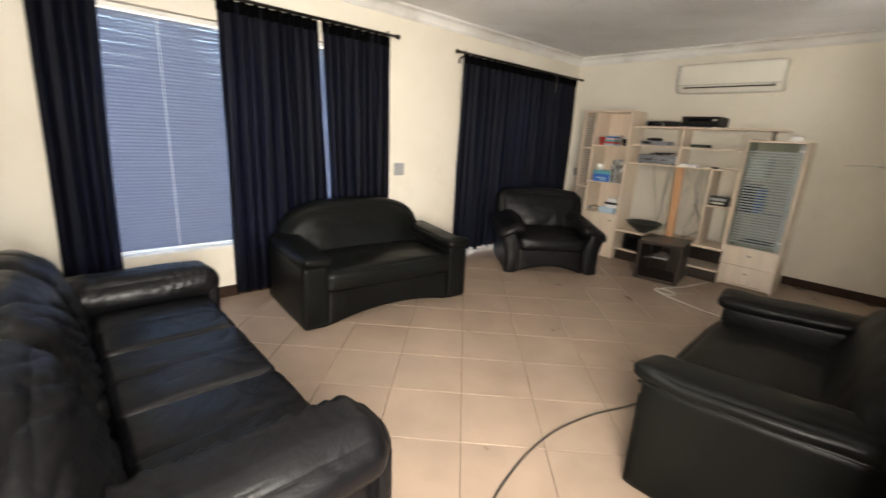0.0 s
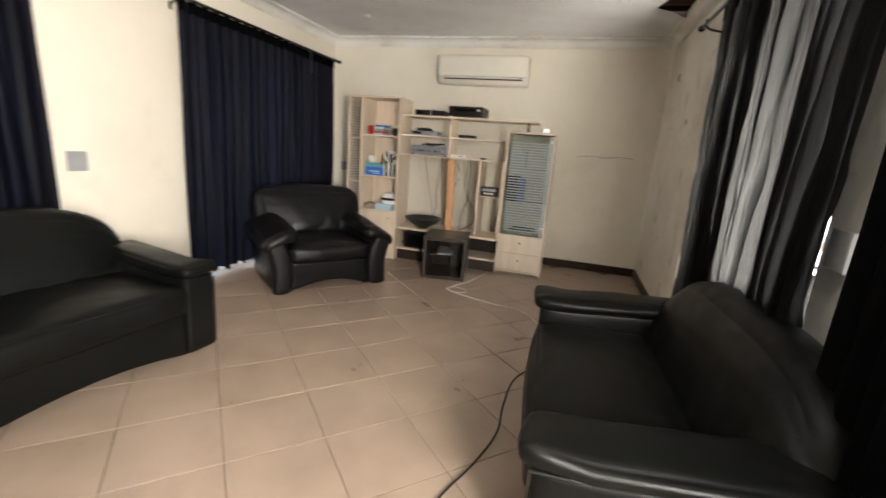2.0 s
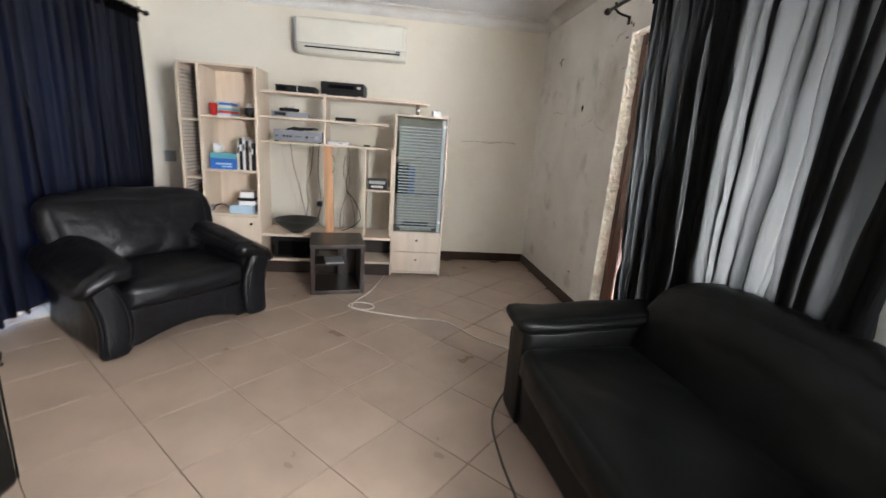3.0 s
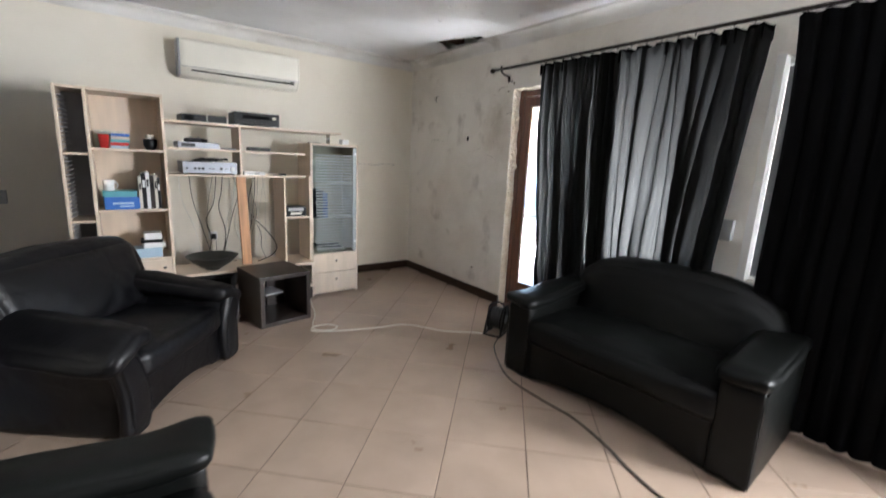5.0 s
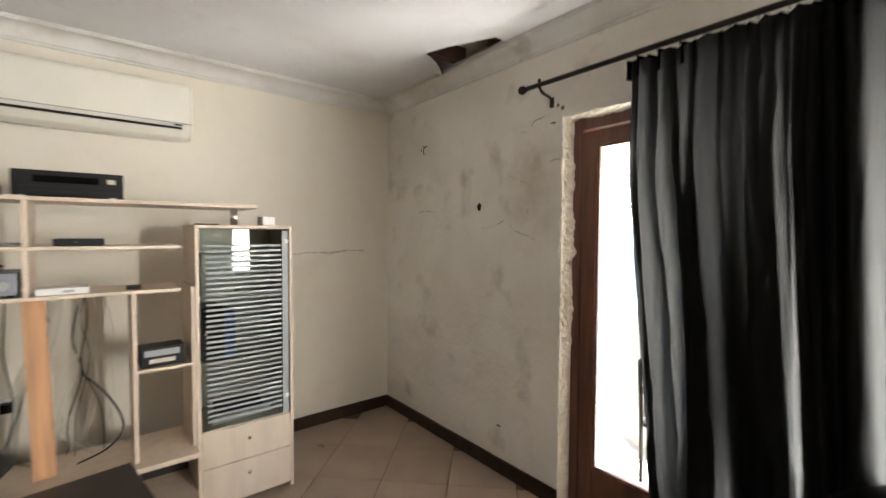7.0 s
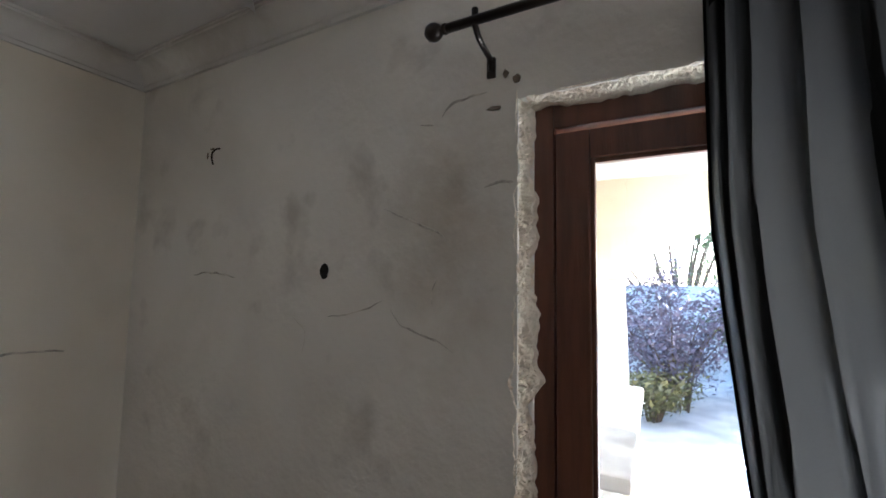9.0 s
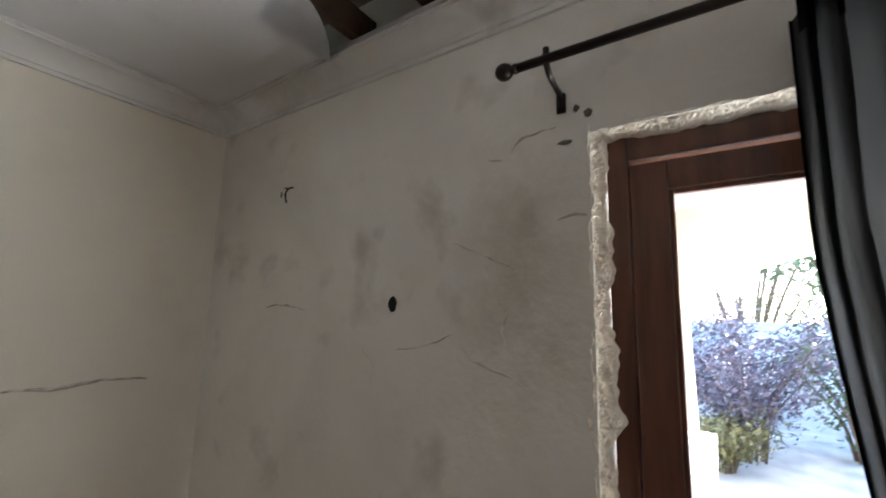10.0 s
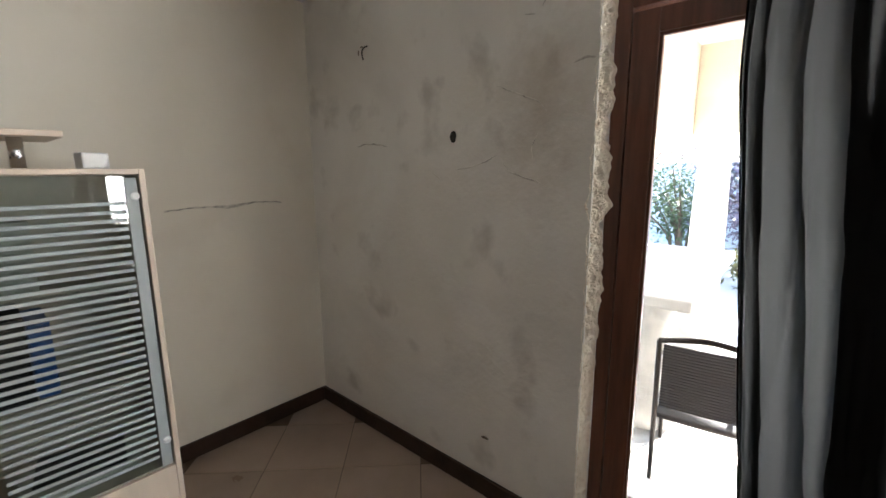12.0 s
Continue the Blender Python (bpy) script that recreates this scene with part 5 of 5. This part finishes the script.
# peeling paint on the ceiling
rng = random.Random(11)
bm = bmesh.new()
spots = ((-0.35, 3.35, 0.3, 70), (0.1, 3.1, 0.15, 24), (-1.3, 3.2, 0.5, 22), (-0.3, 4.55, 0.3, 12), (-0.8, 4.3, 0.35, 14), (-1.0, 2.6, 0.6, 26), (-2.2, 3.8, 0.7, 9), (-0.1, 2.5, 0.25, 16))
for sx, sy, sr, n in spots:
    for _ in range(n):
        cx, cy = rng.gauss(sx, sr * 0.55), rng.gauss(sy, sr * 0.55)
        if cx > XR - 0.13:
            continue
        s, a0 = rng.uniform(0.006, 0.025), rng.uniform(0, 6.28)
        m = 6
        c = bm.verts.new((cx, cy, H - 0.002))
        ring = [bm.verts.new((cx + s * rng.uniform(0.5, 1.3) * math.cos(a0 + math.tau * k / m), cy + s * rng.uniform(0.5, 1.3) * math.sin(a0 + math.tau * k / m), H - 0.001 - s * rng.choice((0.0, 0.1, 0.5, 0.9)))) for k in range(m)]
        for k in range(m):
            bm.faces.new((c, ring[k], ring[(k + 1) % m]))
flakes = part("peeling_paint", bm, CEIL, None, "curled flakes of white paint hanging from the ceiling")
tagged(flakes, "", "paint flakes", "", "stuff")

# ---- outside ----
structure("ground", box(-60, 60, -60, 60, -0.4, -0.105), PAVING, "sunlit pale patio paving")
patio = base("patio_roof", Matrix.Translation((2.1, 4.0, 0)), "cream arched patio colonnade with a white ceiling", "patio roof")
# unseen wall, added to cut grazing light along the house
part("light_stop_wall", box(-1.43, 1.75, -5, -4.85, -0.105, 2.62), STUCCO, patio)
part("roof_slab", box(-1.43, 1.75, -5, 4, 2.62, 2.75), CORNICE, patio)


def arched_beam(y0, y1, x0, x1, zs, rise, ztop):
    bm = bmesh.new()
    n, rows = 24, []
    for i in range(n + 1):
        t = i / n
        y = y0 + (y1 - y0) * t
        z = zs + rise * (1 - abs(2 * t - 1) ** 2.3)
        rows.append([bm.verts.new((x, y, zz)) for x, zz in ((x0, z), (x1, z), (x1, ztop), (x0, ztop))])
    for r0, r1 in zip(rows, rows[1:]):
        for k in range(4):
            bm.faces.new((r0[k], r0[(k + 1) % 4], r1[(k + 1) % 4], r1[k]))
    bm.faces.new(rows[0])
    bm.faces.new(rows[-1])
    bmesh.ops.recalc_face_normals(bm, faces=bm.faces[:])
    return bm


CX, CY = 3.6, 4.78
for k, y in enumerate((CY - 3.2, CY, CY + 3.2)):
    part("column", moved(lathe([(0.19, -0.105), (0.19, 0.06), (0.15, 0.1), (0.145, 1.0), (0.13, 1.66), (0.155, 1.68), (0.155, 1.72), (0.14, 1.73), (0.175, 1.77), (0.18, 1.82), (0.185, 1.83)], 28), pose(CX - 2.1, y - 4.0, 0)), STUCCO, patio, smooth=False)
    part("pier", box(CX - 0.16 - 2.1, CX + 0.16 - 2.1, y - 0.16 - 4.0, y + 0.16 - 4.0, 1.83, 2.62), STUCCO, patio)
part("arch", arched_beam(CY - 3.04 - 4, CY - 0.16 - 4, CX - 0.14 - 2.1, CX + 0.14 - 2.1, 1.85, 0.42, 2.62), STUCCO, patio)
part("arch", arched_beam(CY + 0.16 - 4, CY + 3.04 - 4, CX - 0.14 - 2.1, CX + 0.14 - 2.1, 1.85, 0.42, 2.62), STUCCO, patio)
part("cross_arch", moved(arched_beam(-CX + 0.16 + 0.67, -0.02, -0.14, 0.14, 1.85, 0.42, 2.62), pose(CX - 2.1 - 0.16, CY - 4.0 + 0.3, 0, 0, 0, -90)), STUCCO, patio)

slab = base("stone_table", pose(2.3, 4.74, -0.065, 0, 0, 2), "pale stone slab garden table on a carved pedestal", "garden table")
part("tabletop", box(-0.9, 0.95, -0.28, 0.5, 0.86, 0.93, 0.015), STONE, slab)
for x in (-0.5, 0.6):
    part("pedestal", moved(lathe([(0.2, 0), (0.21, 0.08), (0.15, 0.2), (0.17, 0.45), (0.12, 0.62), (0.19, 0.82), (0.2, 0.86)], 20), pose(x, 0.02, 0)), STONE, slab, smooth=True)

chair = base("garden_chair", pose(1.25, 4.3, -0.15, 0, 0, 8), "dark metal garden chair with a woven back on the patio", "chair")
for y in (-0.22, 0.22):
    part("back_post", tube(spline([(0.02, y, 0), (0.0, y, 0.45), (-0.05, y, 0.86)]), 0.013, 8), IRON, chair)
    part("leg", tube([(0.45, y, 0), (0.42, y, 0.44)], 0.012, 8), IRON, chair)
    part("arm", tube(spline([(-0.02, y, 0.62), (0.2, y * 1.12, 0.66), (0.42, y, 0.62), (0.42, y, 0.44)]), 0.011, 8), IRON, chair)
part("top_rail", tube(spline([(-0.05, -0.22, 0.86), (-0.07, 0, 0.9), (-0.05, 0.22, 0.86)]), 0.014, 8), IRON, chair)
part("seat", soft(0.0, 0.45, -0.22, 0.22, 0.41, 0.45, 0.015, 0.01, 0, 6), WICKER, chair)
for k in range(22):
    part("weave", tube([(-0.012 - 0.0008 * k, -0.2, 0.5 + k * 0.0157), (-0.022 - 0.0008 * k, 0.0, 0.502 + k * 0.0157), (-0.012 - 0.0008 * k, 0.2, 0.5 + k * 0.0157)], 0.008, 5), WICKER, chair)


def bush(name, x, y, r, h, leaf, label, n=1500, seed=1, trunk=0.05, size=1.0, stem=0.0):
    rg = random.Random(seed)
    b = base(name, Matrix.Translation((x, y, -0.105)), label, "shrub")
    bm = bmesh.new()
    tips = []
    for k in range(16):
        a, s = rg.uniform(0, 6.28), rg.uniform(0.3, 1.0)
        e = Vector((r * s * math.cos(a), r * s * math.sin(a), h * rg.uniform(0.5, 1.0)))
        pts = spline([(0.16 * e.x * (not stem), 0.16 * e.y * (not stem), 0), (e.x * (0.3 - stem), e.y * (0.3 - stem), e.z * 0.4), (e.x * 0.7 + rg.uniform(-0.1, 0.1), e.y * 0.7, e.z * 0.75), e], 4)
        t2 = tube(pts, [trunk * (1 - 0.85 * i / (len(pts) - 1)) for i in range(len(pts))], 5)
        me = bpy.data.meshes.new("t")
        t2.to_mesh(me)
        t2.free()
        bm.from_mesh(me)
        tips += pts[4:]
    part("branches", bm, BARK, b)
    verts, faces = [], []
    for _ in range(n):
        p = rg.choice(tips) + Vector((rg.gauss(0, 0.16), rg.gauss(0, 0.16), rg.gauss(0, 0.14))) * (r / 1.2)
        d = Vector((rg.uniform(-1, 1), rg.uniform(-1, 1), rg.uniform(-0.6, 0.8))).normalized()
        w = d.cross(Vector((rg.uniform(-1, 1), rg.uniform(-1, 1), 1))).normalized()
        s = size * rg.uniform(0.025, 0.065)
        i = len(verts)
        verts += [p, p + d * s + w * s * 0.35, p + d * 2 * s, p + d * s - w * s * 0.35]
        faces.append((i, i + 1, i + 2, i + 3))
    me = bpy.data.meshes.new("crown")
    me.from_pydata([tuple(v) for v in verts], [], faces)
    me.materials.append(leaf)
    c = new("crown", me)
    c.parent = b
    return b


bush("flowering_shrub", 6.6, 4.3, 1.3, 2.0, LEAF2, "twiggy purple-grey flowering shrub in the sunny garden", 7500, 1, 0.02)
bush("low_shrub", 5.9, 4.55, 0.6, 0.7, LEAF3, "low yellowish shrub at the edge of the paving", 1800, 2, 0.02)
bush("green_shrub", 7.5, 3.0, 1.2, 1.9, LEAF, "leafy green shrub in the garden", 4200, 3, 0.03)
bush("green_shrub", 7.8, 5.9, 1.2, 1.8, LEAF, "leafy green shrub by the garden wall", 4000, 4, 0.03)
bush("garden_tree", 10.5, 4.2, 2.4, 4.6, LEAF, "tall leafy tree behind the garden wall", 5200, 5, 0.05)
bush("garden_tree", 10.2, 8.2, 2.2, 4.2, LEAF, "tall leafy tree behind the garden wall", 4200, 6, 0.05)
bush("garden_tree", 11.2, 2.1, 3.3, 7.2, LEAF, "tall leafy tree shading the garden and the patio", 5200, 7, 0.09, 2.6, 0.22)
structure("garden_wall", box(9.2, 9.4, -6, 16, -0.12, 1.7), mat("pale_blue_wall", (0.5, 0.55, 0.6), 0.8, noise_scale=2, vary=0.12, bump=0.3, bump_scale=15), "pale bluish garden wall")
structure("left_garden_wall", box(-9.2, -9.0, -6, 16, -0.12, 2.0), STUCCO, "cream boundary wall")

# ---- floor tiles ----
PITCH, SIDE = 0.412, 0.4075
bm = bmesh.new()
add_box(bm, -SIDE / 2, SIDE / 2, -SIDE / 2, SIDE / 2, -0.009, 0.0)
top_edges = [e for e in bm.edges if all(v.co.z > -0.001 for v in e.verts)]
bmesh.ops.bevel(bm, geom=top_edges, offset=0.0012, segments=1, affect="EDGES")
tile_mesh = bpy.data.meshes.new("tile")
bm.to_mesh(tile_mesh)
bm.free()
tile_mesh.materials.append(TILE)
floor_ob = bpy.data.objects["floor"]
rt = random.Random(3)
HD = PITCH / math.sqrt(2)
for i in range(-16, 18):
    for j in range(-16, 18):
        if (i + j) % 2 == 0:
            continue
        cx, cy = -1.065 + i * HD, 2.81 + j * HD
        if XL - 0.1 < cx < XR + 0.1 and YS - 0.1 < cy < YB + 0.1:
            t = new("tile", tile_mesh)
            t.parent = floor_ob
            t.location = (cx, cy, rt.uniform(-0.0008, 0.0))
            t.rotation_euler = (rt.uniform(-0.0012, 0.0012), rt.uniform(-0.0012, 0.0012), radians(45 + 90 * rt.randint(0, 3)))
